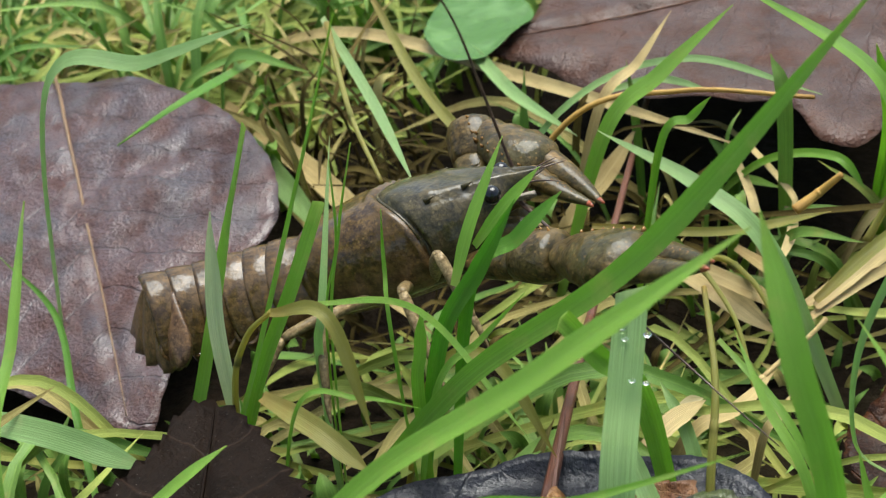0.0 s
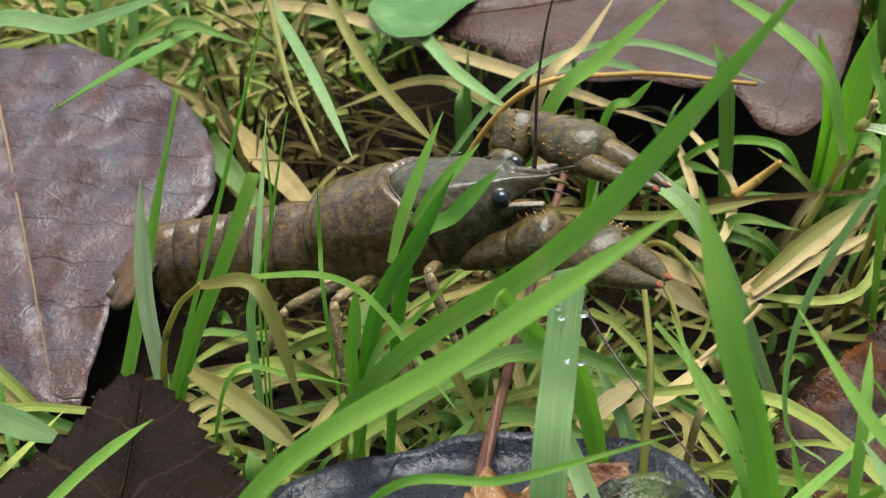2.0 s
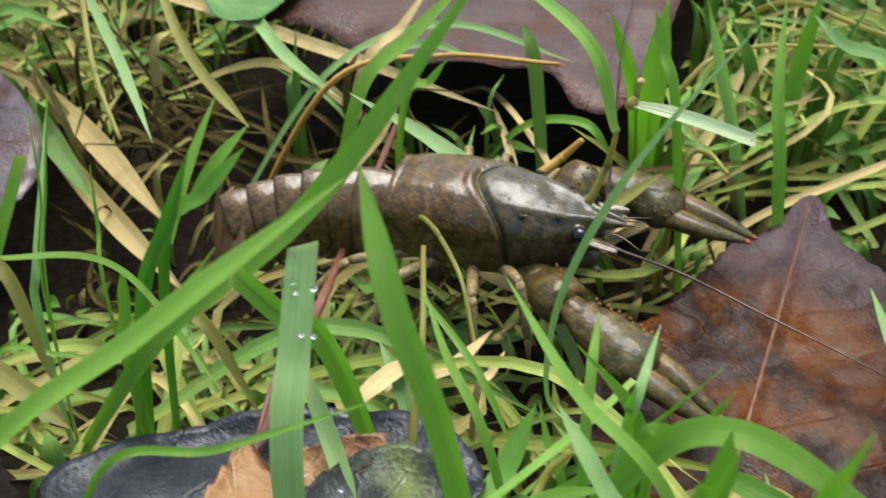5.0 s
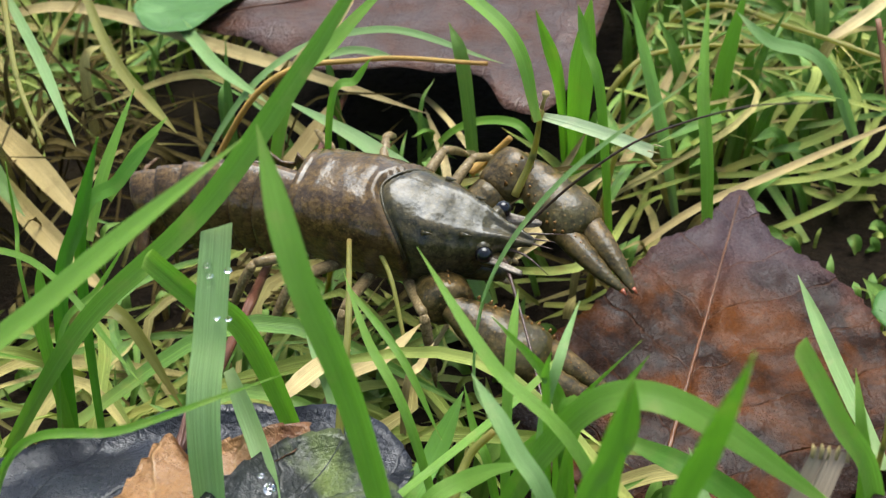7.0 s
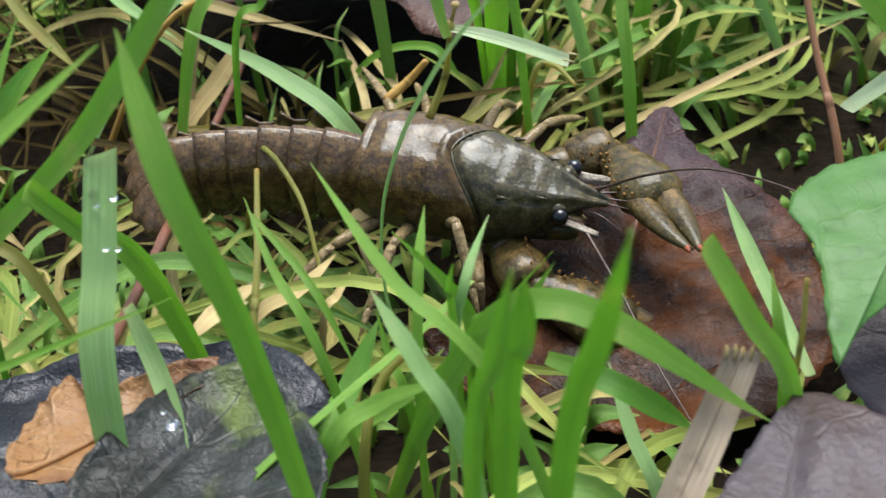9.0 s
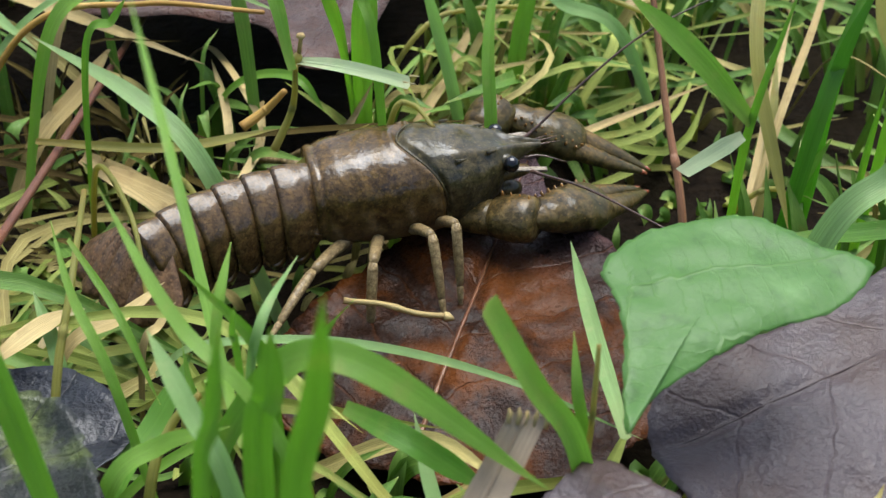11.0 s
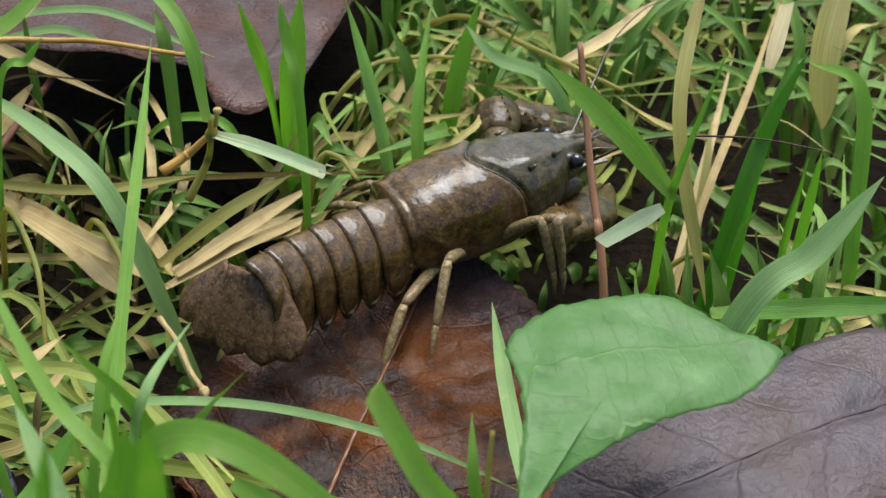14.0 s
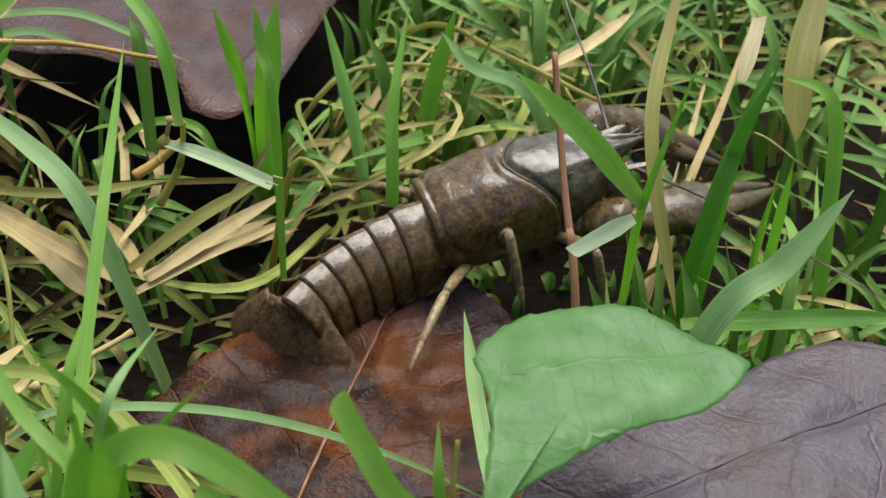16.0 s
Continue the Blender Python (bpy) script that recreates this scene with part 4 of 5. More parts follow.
# ---- single grass shoots ----
def blade(base, mid, tip, width, kind, rooted=True, cut=False):
    """One grass shoot: its blade through base, middle and tip, and the sheath that roots it."""
    base, mid, tip = Vector(base), Vector(mid), Vector(tip)
    material, label, family = KINDS[kind]
    name = {"r": "leaf_stalk", "b": "dry_stalk", "o": "straw_stalk"}.get(kind, "grass_shoot")
    round_ = kind in "rob" or (kind == "y" and width < 0.2)
    thing = new(name)
    thing.location = base * CM
    tagged(thing, label, "stalk" if kind in "rob" else "grass", family + " grass shoots")
    ctrl = [base, mid, tip]
    back = base - mid
    if rooted and back.z < -0.2:
        reach = min(1.1, (base.z - ground_z(base.x, base.y) + 0.2) / -back.z)
        foot = base + back * reach
        foot.z = min(ground_z(foot.x, foot.y) - 0.1, base.z - 0.2)
        ctrl = [foot] + ctrl
    pts = [p - base for p in curve_points(ctrl, 10)]
    n = len(pts)
    if round_:
        v, f, u = tube(pts, [0.5 * width * (1 - 0.45 * i / n) for i in range(n)], 8)
        part("stalk", mesh_of(name, v, f, material, u), thing)
        v, f, u = tube([pts[n // 2 - 1], pts[n // 2], pts[n // 2 + 1]], [0.36 * width, 0.46 * width, 0.36 * width], 8)
        part("node", mesh_of("node", v, f, material, u), thing)
    else:
        facing = Vector((dice.uniform(-0.3, 0.3), -0.62, 0.78)).normalized()
        fold = dice.uniform(0.08, 0.35)
        v, f, u = ribbon(pts, width, facing, fold, dice.uniform(0.55, 0.78), cut, dice.uniform(-0.4, 0.4), 0.6)
        part("blade", mesh_of(name, v, f, material, u), thing)
        spine = [Vector(v[10 * i + 7]) for i in range(n)]
        v, f, u = tube(spine, [0.035 * width * (1 - 0.8 * i / n) + 0.003 for i in range(n)], 5)
        part("midrib", mesh_of("midrib", v, f, material, [(0.5, b) for a, b in u]), thing)
    return thing


blade((-3.70, 1.16, 3.00), (-2.47, 1.74, 6.50), (-0.71, 0.72, 9.80), 0.36, 'g', cut=True)
blade((-2.36, 0.53, 5.00), (-2.05, 0.61, 6.80), (-1.70, 0.55, 8.20), 0.38, 'k')
blade((-2.03, 0.45, 4.00), (-0.34, 1.06, 8.30), (1.40, 0.33, 12.00), 0.15, 'g')
blade((-1.91, 0.62, 4.00), (-0.87, 1.09, 6.20), (-0.26, 1.70, 7.70), 0.34, 'g', cut=True)
blade((-1.94, -0.05, 4.50), (-1.16, -0.30, 6.20), (-0.16, -0.82, 7.40), 0.15, 'y')
blade((-0.15, -0.85, 7.40), (1.02, -1.15, 7.72), (1.64, -1.76, 5.95), 0.22, 'y', rooted=False)
blade((0.35, -0.80, 7.60), (1.79, 0.40, 6.60), (3.73, -0.58, 5.00), 0.11, 'g')
blade((-0.46, 1.33, 5.00), (-0.10, 1.79, 7.00), (0.42, 1.92, 8.80), 0.08, 't')
blade((-0.62, 1.46, 5.00), (-0.02, 1.48, 7.00), (-0.07, 1.96, 8.40), 0.07, 't')
blade((-3.57, 9.78, 6.80), (-2.14, 7.20, 6.00), (-0.96, 5.64, 5.30), 0.15, 'y')
blade((-3.78, 10.05, 6.80), (-1.81, 7.73, 6.00), (-0.22, 5.63, 5.30), 0.25, 'p')
blade((1.91, 0.61, 5.50), (2.94, 0.43, 7.60), (3.74, 0.16, 9.20), 0.31, 'd')
blade((2.60, 0.65, 6.80), (3.51, 0.79, 8.00), (4.17, 1.09, 8.70), 0.26, 'd')
blade((0.70, 1.39, 5.00), (0.50, 2.05, 6.00), (0.56, 2.25, 7.20), 0.09, 't')
blade((1.45, 0.45, 4.50), (1.60, 0.55, 5.50), (1.69, 0.69, 6.30), 0.23, 'g')
blade((1.94, 0.17, 5.00), (2.75, 0.49, 6.00), (3.63, 0.42, 7.20), 0.13, 'g')
blade((2.06, -4.35, 7.00), (4.93, -3.66, 9.50), (7.23, -2.75, 11.20), 0.31, 'g')
blade((2.49, -0.10, 5.50), (5.54, -0.21, 8.60), (8.40, 0.64, 12.40), 0.35, 'g')
blade((8.37, -3.53, 7.50), (7.79, -3.22, 9.80), (7.30, -2.43, 11.20), 0.33, 'g')
blade((5.48, -2.15, 5.50), (5.45, -1.13, 6.80), (5.45, -0.20, 8.00), 0.54, 'p', cut=True)
blade((5.54, -0.04, 5.50), (4.96, -0.45, 6.80), (4.51, -0.73, 7.80), 0.37, 'g', cut=True)
blade((9.29, 6.07, 6.10), (8.57, 6.93, 7.60), (5.87, 9.20, 8.20), 0.26, 'g', rooted=False)
blade((8.77, 6.27, 4.20), (9.11, 6.55, 5.00), (9.31, 6.21, 6.10), 0.17, 'y', rooted=False)
blade((-7.34, 4.12, 8.00), (-4.51, 3.98, 9.00), (-1.71, 3.34, 10.20), 0.34, 'p')
blade((-7.51, 12.92, 4.00), (-8.41, 10.12, 4.20), (-8.74, 7.41, 4.60), 0.43, 'd')
blade((-7.05, 17.07, 2.60), (0.30, 13.81, 3.00), (6.12, 10.51, 3.40), 0.37, 's')
blade((1.75, 10.91, 3.60), (4.40, 11.61, 4.20), (7.53, 10.72, 4.70), 0.18, 'o')
blade((-2.51, 15.55, 3.00), (-0.03, 12.73, 3.20), (2.01, 10.82, 3.30), 0.36, 'p')
blade((-4.51, 14.68, 5.00), (-1.60, 10.44, 4.60), (0.71, 8.26, 4.00), 0.28, 'y')
blade((2.99, 9.57, 4.20), (4.24, 9.99, 5.60), (5.72, 10.59, 7.00), 0.41, 'g')
blade((2.42, 11.49, 3.60), (3.25, 12.56, 4.40), (3.91, 13.80, 5.20), 0.26, 's')
blade((1.40, 11.71, 3.40), (4.28, 13.17, 4.20), (7.69, 12.01, 4.00), 0.19, 'p')
blade((2.40, 12.79, 3.40), (3.60, 13.15, 3.60), (4.91, 12.77, 3.60), 0.21, 'p')
blade((-1.40, -0.02, 4.50), (-0.05, -0.68, 4.60), (1.04, -1.12, 4.20), 0.37, 'y')
blade((-0.22, -0.82, 5.20), (0.88, -0.57, 5.40), (1.79, -0.26, 5.00), 0.09, 'g')
blade((5.28, 1.16, 3.20), (5.68, 1.76, 3.30), (6.19, 2.26, 3.40), 0.37, 's')
blade((6.48, 0.55, 3.20), (6.38, 1.98, 4.20), (5.94, 3.98, 4.60), 0.18, 'y')
blade((8.09, -0.58, 4.60), (7.33, 0.21, 5.60), (6.75, 1.15, 6.20), 0.16, 'g')
blade((7.73, 8.04, 0.90), (8.91, 9.52, 0.90), (9.91, 10.78, 0.90), 0.39, 's')
blade((5.97, 10.03, 0.80), (7.02, 8.98, 0.90), (7.75, 7.88, 0.90), 0.30, 's')
blade((-7.03, -1.46, 4.50), (-4.76, -1.75, 4.70), (-2.45, -2.21, 4.80), 0.47, 'p')
blade((-6.64, 0.66, 2.20), (-8.68, 3.26, 2.60), (-11.05, 4.66, 3.00), 0.19, 'd')
blade((-3.46, -4.13, 6.50), (-3.76, -2.45, 7.80), (-4.33, -0.53, 9.00), 0.24, 'g')
blade((-2.00, -4.20, 5.20), (-1.10, -3.40, 5.90), (-0.28, -2.76, 6.40), 0.2, 'g', rooted=False)
blade((11.02, -2.45, 6.00), (9.65, -1.73, 7.20), (8.48, -0.62, 8.20), 0.18, 'g')
blade((11.90, -5.25, 8.00), (12.23, -5.37, 10.00), (12.45, -5.81, 11.50), 0.26, 'g')
blade((11.05, -5.14, 8.00), (11.35, -5.29, 9.60), (11.53, -5.37, 10.70), 0.21, 'g')
blade((10.25, -1.81, 5.60), (11.71, -2.26, 7.40), (14.26, -2.71, 6.00), 0.37, 'g')
blade((14.66, -1.72, 5.40), (13.98, -2.03, 7.00), (13.38, -1.92, 8.10), 0.32, 'g', cut=True)
blade((15.60, 1.29, 2.60), (15.12, 4.05, 2.20), (14.59, 7.18, 1.90), 0.30, 'p')
blade((14.79, -1.19, 5.00), (14.76, -1.30, 6.20), (14.74, -1.13, 6.90), 0.10, 'y')
blade((14.76, -0.82, 4.60), (14.59, -0.69, 5.60), (14.47, -0.18, 6.20), 0.17, 'g')
blade((10.61, -3.19, 5.80), (10.07, -2.78, 6.80), (9.44, -2.13, 7.40), 0.24, 'p')
blade((10.68, -1.59, 5.80), (11.22, -1.77, 6.80), (11.64, -1.65, 7.50), 0.15, 'g')
blade((10.33, -1.64, 6.50), (10.32, -1.71, 7.00), (10.42, -1.84, 7.60), 0.12, 'g')
blade((11.25, -4.07, 7.50), (11.43, -4.06, 8.60), (11.51, -4.02, 9.40), 0.30, 'g')
blade((10.55, -1.11, 5.40), (10.74, -1.05, 5.80), (10.99, -1.12, 6.00), 0.34, 'g')
blade((6.95, 7.40, 2.80), (5.28, 8.33, 3.80), (2.94, 9.09, 4.60), 0.41, 'p')
blade((2.96, 10.15, 0.80), (5.10, 8.77, 0.90), (7.15, 7.18, 0.70), 0.58, 's')
blade((2.83, 8.39, 2.40), (5.80, 8.42, 2.50), (8.09, 9.05, 2.80), 0.22, 'y')
blade((7.31, 9.00, 2.80), (7.79, 9.31, 3.10), (8.24, 9.35, 3.60), 0.25, 'o', rooted=False)
blade((9.45, 12.09, 0.80), (9.64, 11.22, 3.70), (9.87, 11.16, 6.20), 0.67, 'g')
blade((9.19, 12.38, 1.20), (9.17, 10.98, 4.20), (8.71, 10.47, 6.20), 0.33, 'g')
blade((11.58, 12.45, 2.00), (11.12, 12.31, 4.00), (10.71, 11.66, 6.00), 0.31, 'p')
blade((12.94, 14.38, 1.40), (13.08, 14.61, 3.00), (13.42, 14.90, 4.80), 0.46, 'g')
blade((10.52, 12.63, 0.50), (11.33, 14.12, 1.60), (12.06, 15.97, 2.80), 0.26, 's')
blade((17.35, 5.71, 6.00), (16.13, 4.97, 7.60), (14.90, 4.52, 8.80), 0.42, 'g', rooted=False)
blade((17.58, 6.77, 3.00), (17.35, 5.69, 6.00), (17.73, 5.75, 9.00), 0.16, 'g')
blade((17.21, 5.41, 5.90), (16.76, 5.25, 5.60), (16.26, 5.01, 5.30), 0.31, 'k', rooted=False, cut=True)
blade((16.68, 6.46, 3.00), (16.15, 7.91, 4.80), (15.63, 9.28, 6.80), 0.2, 'b')
blade((18.68, 7.03, 2.60), (18.95, 7.47, 5.60), (19.64, 8.86, 8.00), 0.32, 'd')
blade((19.33, 8.38, 3.00), (19.08, 7.64, 6.00), (19.40, 7.61, 8.00), 0.28, 'd')
blade((18.90, 7.90, 7.40), (19.02, 8.34, 7.80), (19.14, 8.90, 8.20), 0.28, 'w', rooted=False, cut=True)
blade((21.85, 9.36, 3.00), (21.29, 10.00, 6.00), (20.11, 9.96, 6.60), 0.36, 'g')
blade((19.92, 7.21, 3.00), (19.64, 6.49, 5.00), (19.44, 5.87, 6.90), 0.19, 'g')
blade((20.31, 7.60, 2.60), (19.97, 6.73, 5.00), (19.69, 6.11, 7.00), 0.19, 'g')
blade((18.82, 7.40, 2.60), (18.94, 7.51, 3.60), (19.31, 7.61, 4.60), 0.18, 'g')
blade((18.61, 4.25, 4.60), (19.66, 4.81, 5.80), (20.56, 5.44, 7.00), 0.46, 'p')
blade((18.27, 4.62, 4.40), (20.03, 4.89, 4.60), (22.31, 5.35, 4.70), 0.34, 'd')
blade((17.70, 9.52, 8.40), (17.32, 6.54, 7.00), (18.14, 4.59, 4.60), 0.25, 'y', rooted=False)
blade((22.12, 16.55, 6.00), (21.60, 14.40, 4.60), (21.69, 13.06, 3.40), 0.70, 'y', rooted=False)
blade((19.41, 12.60, 2.00), (20.30, 15.25, 3.00), (21.18, 18.23, 4.50), 0.20, 's')
blade((9.64, -1.03, 4.60), (9.65, -0.33, 6.00), (9.66, 0.55, 6.60), 0.17, 'g')
blade((10.16, -0.89, 5.00), (10.40, -0.79, 6.40), (10.57, 0.62, 6.40), 0.16, 'p')
blade((10.50, -1.02, 5.00), (10.30, -0.81, 6.00), (9.56, -1.13, 7.50), 0.22, 'g')
blade((1.61, 0.87, 4.60), (2.87, 0.65, 5.40), (4.01, -0.07, 4.00), 0.23, 'y')
blade((5.12, -0.27, 5.20), (5.73, -1.09, 4.60), (6.49, -2.33, 4.20), 0.34, 'p')
blade((7.78, -0.75, 2.60), (8.18, 0.29, 3.00), (8.54, 1.27, 3.60), 0.42, 'd')
blade((9.25, -0.33, 3.40), (8.95, 0.06, 4.00), (8.74, 0.46, 4.60), 0.15, 'g')
blade((8.31, -0.91, 3.00), (9.73, -0.34, 4.00), (11.52, -0.17, 6.40), 0.16, 'g')
blade((3.42, -3.64, 6.50), (5.37, -3.59, 7.40), (7.35, -2.97, 8.00), 0.12, 'g')
blade((-8.02, 12.29, 0.90), (-4.23, 8.89, 0.80), (-0.57, 5.89, 0.80), 0.62, 's')
blade((8.91, -1.88, 4.00), (9.06, -1.15, 4.60), (9.44, -0.87, 5.00), 0.19, 'y')
blade((6.30, 1.10, 2.20), (5.90, 1.84, 3.00), (5.33, 2.57, 3.40), 0.27, 'p')
blade((7.21, 2.36, 2.40), (7.46, 2.65, 2.80), (7.64, 3.08, 3.00), 0.17, 's')
blade((5.86, 2.16, 2.40), (6.72, 2.75, 2.80), (7.29, 3.57, 3.00), 0.27, 's')
blade((12.28, 10.86, 0.60), (14.39, 11.98, 1.20), (18.07, 14.03, 2.00), 0.21, 's')
blade((8.82, 10.86, 1.00), (9.42, 10.93, 2.00), (9.94, 10.70, 3.20), 0.21, 's')
blade((1.82, 10.37, 1.00), (2.57, 11.30, 1.80), (3.20, 12.39, 2.60), 0.49, 's')
blade((6.38, 10.90, 1.00), (5.98, 12.05, 1.40), (5.30, 13.42, 1.80), 0.23, 's')
blade((6.41, 2.17, 5.00), (7.61, 0.94, 4.60), (8.38, 0.11, 3.60), 0.14, 'g')
blade((11.47, -0.83, 5.00), (12.45, -1.49, 5.20), (13.52, -1.50, 4.40), 0.33, 'd')
blade((8.49, -2.26, 4.40), (9.19, -1.83, 5.00), (10.20, -1.91, 5.60), 0.26, 'g')
blade((13.10, -1.59, 3.00), (12.70, -0.97, 3.60), (12.33, -0.10, 4.20), 0.22, 'p')
blade((3.84, -0.43, 3.20), (3.44, 4.56, 2.40), (2.98, 16.96, 1.90), 0.26, 'r')
blade((-20.83, 21.28, 1.90), (-18.57, 18.34, 1.60), (-16.93, 15.39, 1.30), 0.30, 's')
blade((4.07, -0.94, 3.30), (3.99, -0.35, 3.60), (3.88, 1.09, 3.90), 0.14, 'r')
blade((5.01, 6.55, 3.20), (6.32, 4.84, 3.40), (6.98, 3.40, 2.60), 0.14, 'y')
blade((4.12, 8.94, 1.40), (5.81, 8.14, 1.40), (7.94, 7.17, 1.20), 0.38, 's')
blade((4.48, 8.15, 4.80), (5.14, 8.22, 5.60), (5.55, 8.09, 6.20), 0.19, 'g')
blade((10.38, 14.19, 2.40), (11.91, 15.31, 2.80), (14.77, 15.20, 3.00), 0.17, 'y')
blade((12.51, 18.17, 2.60), (14.72, 15.87, 3.20), (17.13, 14.12, 3.20), 0.19, 'y')
blade((15.62, 15.57, 3.00), (16.85, 16.66, 3.40), (17.99, 18.15, 3.80), 0.33, 's', rooted=False)
blade((15.51, 14.08, 3.00), (14.00, 13.54, 4.00), (13.18, 13.88, 4.60), 0.35, 'p')
blade((12.67, 10.31, 2.40), (12.46, 11.21, 4.00), (12.45, 12.92, 5.60), 0.30, 'g')
blade((10.29, 9.16, 4.60), (9.91, 9.67, 5.80), (9.68, 9.97, 6.60), 0.23, 'g')
blade((-10.22, 14.71, 1.20), (-5.63, 11.28, 1.20), (-1.89, 8.02, 1.00), 0.66, 's')
blade((-8.73, 12.95, 1.00), (-6.04, 10.40, 1.20), (-3.86, 8.15, 1.40), 0.71, 'p')
blade((-0.89, 1.36, 4.20), (-0.69, 1.62, 5.40), (-0.97, 3.86, 7.60), 0.17, 'p')
blade((1.72, 2.22, 5.60), (1.98, 2.80, 6.60), (2.42, 3.86, 7.80), 0.25, 'g', rooted=False)
blade((2.05, 2.67, 6.20), (2.63, 2.84, 7.00), (3.22, 3.27, 7.60), 0.24, 'g', rooted=False)
blade((10.53, 9.36, 3.00), (10.98, 9.51, 3.40), (11.51, 9.00, 3.20), 0.17, 'y')
blade((18.97, 11.72, 0.40), (19.57, 14.61, 1.20), (20.41, 18.69, 2.40), 0.27, 's')
blade((19.22, 11.96, 0.60), (19.40, 13.44, 1.60), (19.55, 15.18, 2.20), 0.23, 'y')
blade((18.44, 10.19, 1.00), (19.13, 10.07, 1.60), (19.76, 10.03, 1.00), 0.16, 'y')
blade((20.46, 6.82, 2.40), (20.72, 7.16, 4.00), (21.25, 7.68, 5.40), 0.16, 'g')
blade((7.92, 6.67, 2.20), (8.99, 7.85, 2.80), (10.13, 8.93, 3.20), 0.28, 'y', rooted=False)
blade((5.00, 14.33, 1.60), (7.00, 11.07, 2.00), (7.37, 10.26, 1.60), 0.17, 's')
blade((6.34, 11.97, 2.00), (8.03, 10.95, 3.00), (8.82, 10.52, 2.40), 0.22, 'g')
blade((7.92, 7.63, 1.20), (9.03, 8.94, 1.60), (10.40, 10.46, 2.00), 0.32, 's', rooted=False)
blade((7.71, 7.34, 1.00), (8.95, 8.58, 1.30), (10.60, 9.94, 1.60), 0.24, 's', rooted=False)
blade((8.72, 9.01, 1.00), (9.67, 9.22, 1.30), (10.71, 9.67, 1.50), 0.19, 's', rooted=False)
blade((6.80, 12.43, 1.30), (7.26, 10.20, 1.40), (6.84, 8.68, 1.00), 0.25, 's', rooted=False)
blade((5.61, 9.07, 1.20), (6.51, 7.89, 1.60), (7.11, 7.10, 1.20), 0.18, 'y')
blade((5.52, 2.02, 2.60), (5.79, 2.61, 2.80), (6.08, 2.79, 2.90), 0.26, 'w', rooted=False)


def spine_of(thing, v, n, r, material):
    """The midrib on the back of a blade."""
    a, f, u = tube([Vector(v[10 * i + 7]) for i in range(n)], [r * (1 - 0.8 * i / n) for i in range(n)], 5)
    part("midrib", mesh_of("midrib", a, f, material, [(0.5, q) for p, q in u]), thing)


def cut_stem():
    """A cut grass stem, folded open along its length, that sticks out of a node on a bent stalk; along +x of its own space."""
    thing = new("cut_grass_stem")
    tagged(thing, "pale green cut grass stem with a frayed end", "grass", "pale grass shoots")
    pts = [Vector((2.55 * i / 10, 0, 0.05 * math.sin(i * 0.35))) for i in range(11)]
    v, f, u = ribbon(pts, 0.28, (0, -0.45, 0.9), 0.45, 0.62, True, 0.3, 0.6)
    part("stem", mesh_of("stem", v, f, CUT, u), thing)
    v, f, u = tube([(p.x, 0.02, p.z - 0.02) for p in pts[:9]], [0.05 - 0.003 * i for i in range(9)], 8)
    part("midrib", mesh_of("midrib", v, f, CUT, u), thing)
    for k, (y, z) in enumerate(((-0.09, 0.06), (0.03, -0.02), (0.1, 0.09))):
        v, f, u = tube([(2.5, y, z), (2.62 + 0.04 * k, y * 1.1, z + 0.01)], [0.022, 0.006], 5)
        part("frayed_fibre", mesh_of("frayed_fibre", v, f, WHITE, u), thing)
    v, f, u = tube([(-0.12, 0, -0.1), (0, 0, 0.02), (0.05, 0.02, 0.16)], [0.07, 0.13, 0.06], 10)
    part("node", mesh_of("node", v, f, YELLOW, u), thing, "yellow-green stem node")
    v, f, u = tube([(0.02, 0.05, 0.1), (0.1, 0.1, 0.4), (0.12, 0.1, 0.46), (0.12, 0.1, 0.52)], [0.045, 0.035, 0.08, 0.07], 8)
    part("broken_tip", mesh_of("broken_tip", v, f, STRAW, u), thing, "dry broken side shoot")
    return thing


CUT_STEM = cut_stem()


def pushed_blade():
    """The long blade that the animal bends over as it passes; it lies along +x of its own space."""
    thing = new("grass_shoot")
    tagged(thing, "long pale green grass blade bent over by the crayfish", "grass", "pale grass shoots")
    pts = curve_points([(-0.6, 0, -0.9), (0, 0, 0), (2.2, 0, 0.75), (4.8, 0, 0.75), (7.6, 0, 0.1)], 8)
    v, f, u = ribbon(pts, 0.15, (0, -0.45, 0.9), 0.2, 0.6, False, 0.5)
    part("blade", mesh_of("grass_shoot", v, f, PALE, u), thing)
    spine_of(thing, v, len(pts), 0.012, PALE)
    return thing


PUSHED = pushed_blade()


def sprung_blade():
    """A thin blade trodden down by the animal that springs up again; it grows along +x of its own space."""
    thing = new("grass_shoot")
    tagged(thing, "long thin upright green grass blade", "grass", "green grass shoots")
    pts = curve_points([(-1.2, 0, 0.1), (0, 0, 0), (2.6, 0, 0.12), (5.2, 0, 0.05), (7.11, 0, 0)], 8)
    v, f, u = ribbon(pts, 0.19, (0, -0.3, 0.95), 0.2, 0.6, False, 0.3)
    part("blade", mesh_of("sprung_blade", v, f, GREEN, u), thing)
    spine_of(thing, v, len(pts), 0.014, GREEN)
    return thing


SPRUNG = sprung_blade()


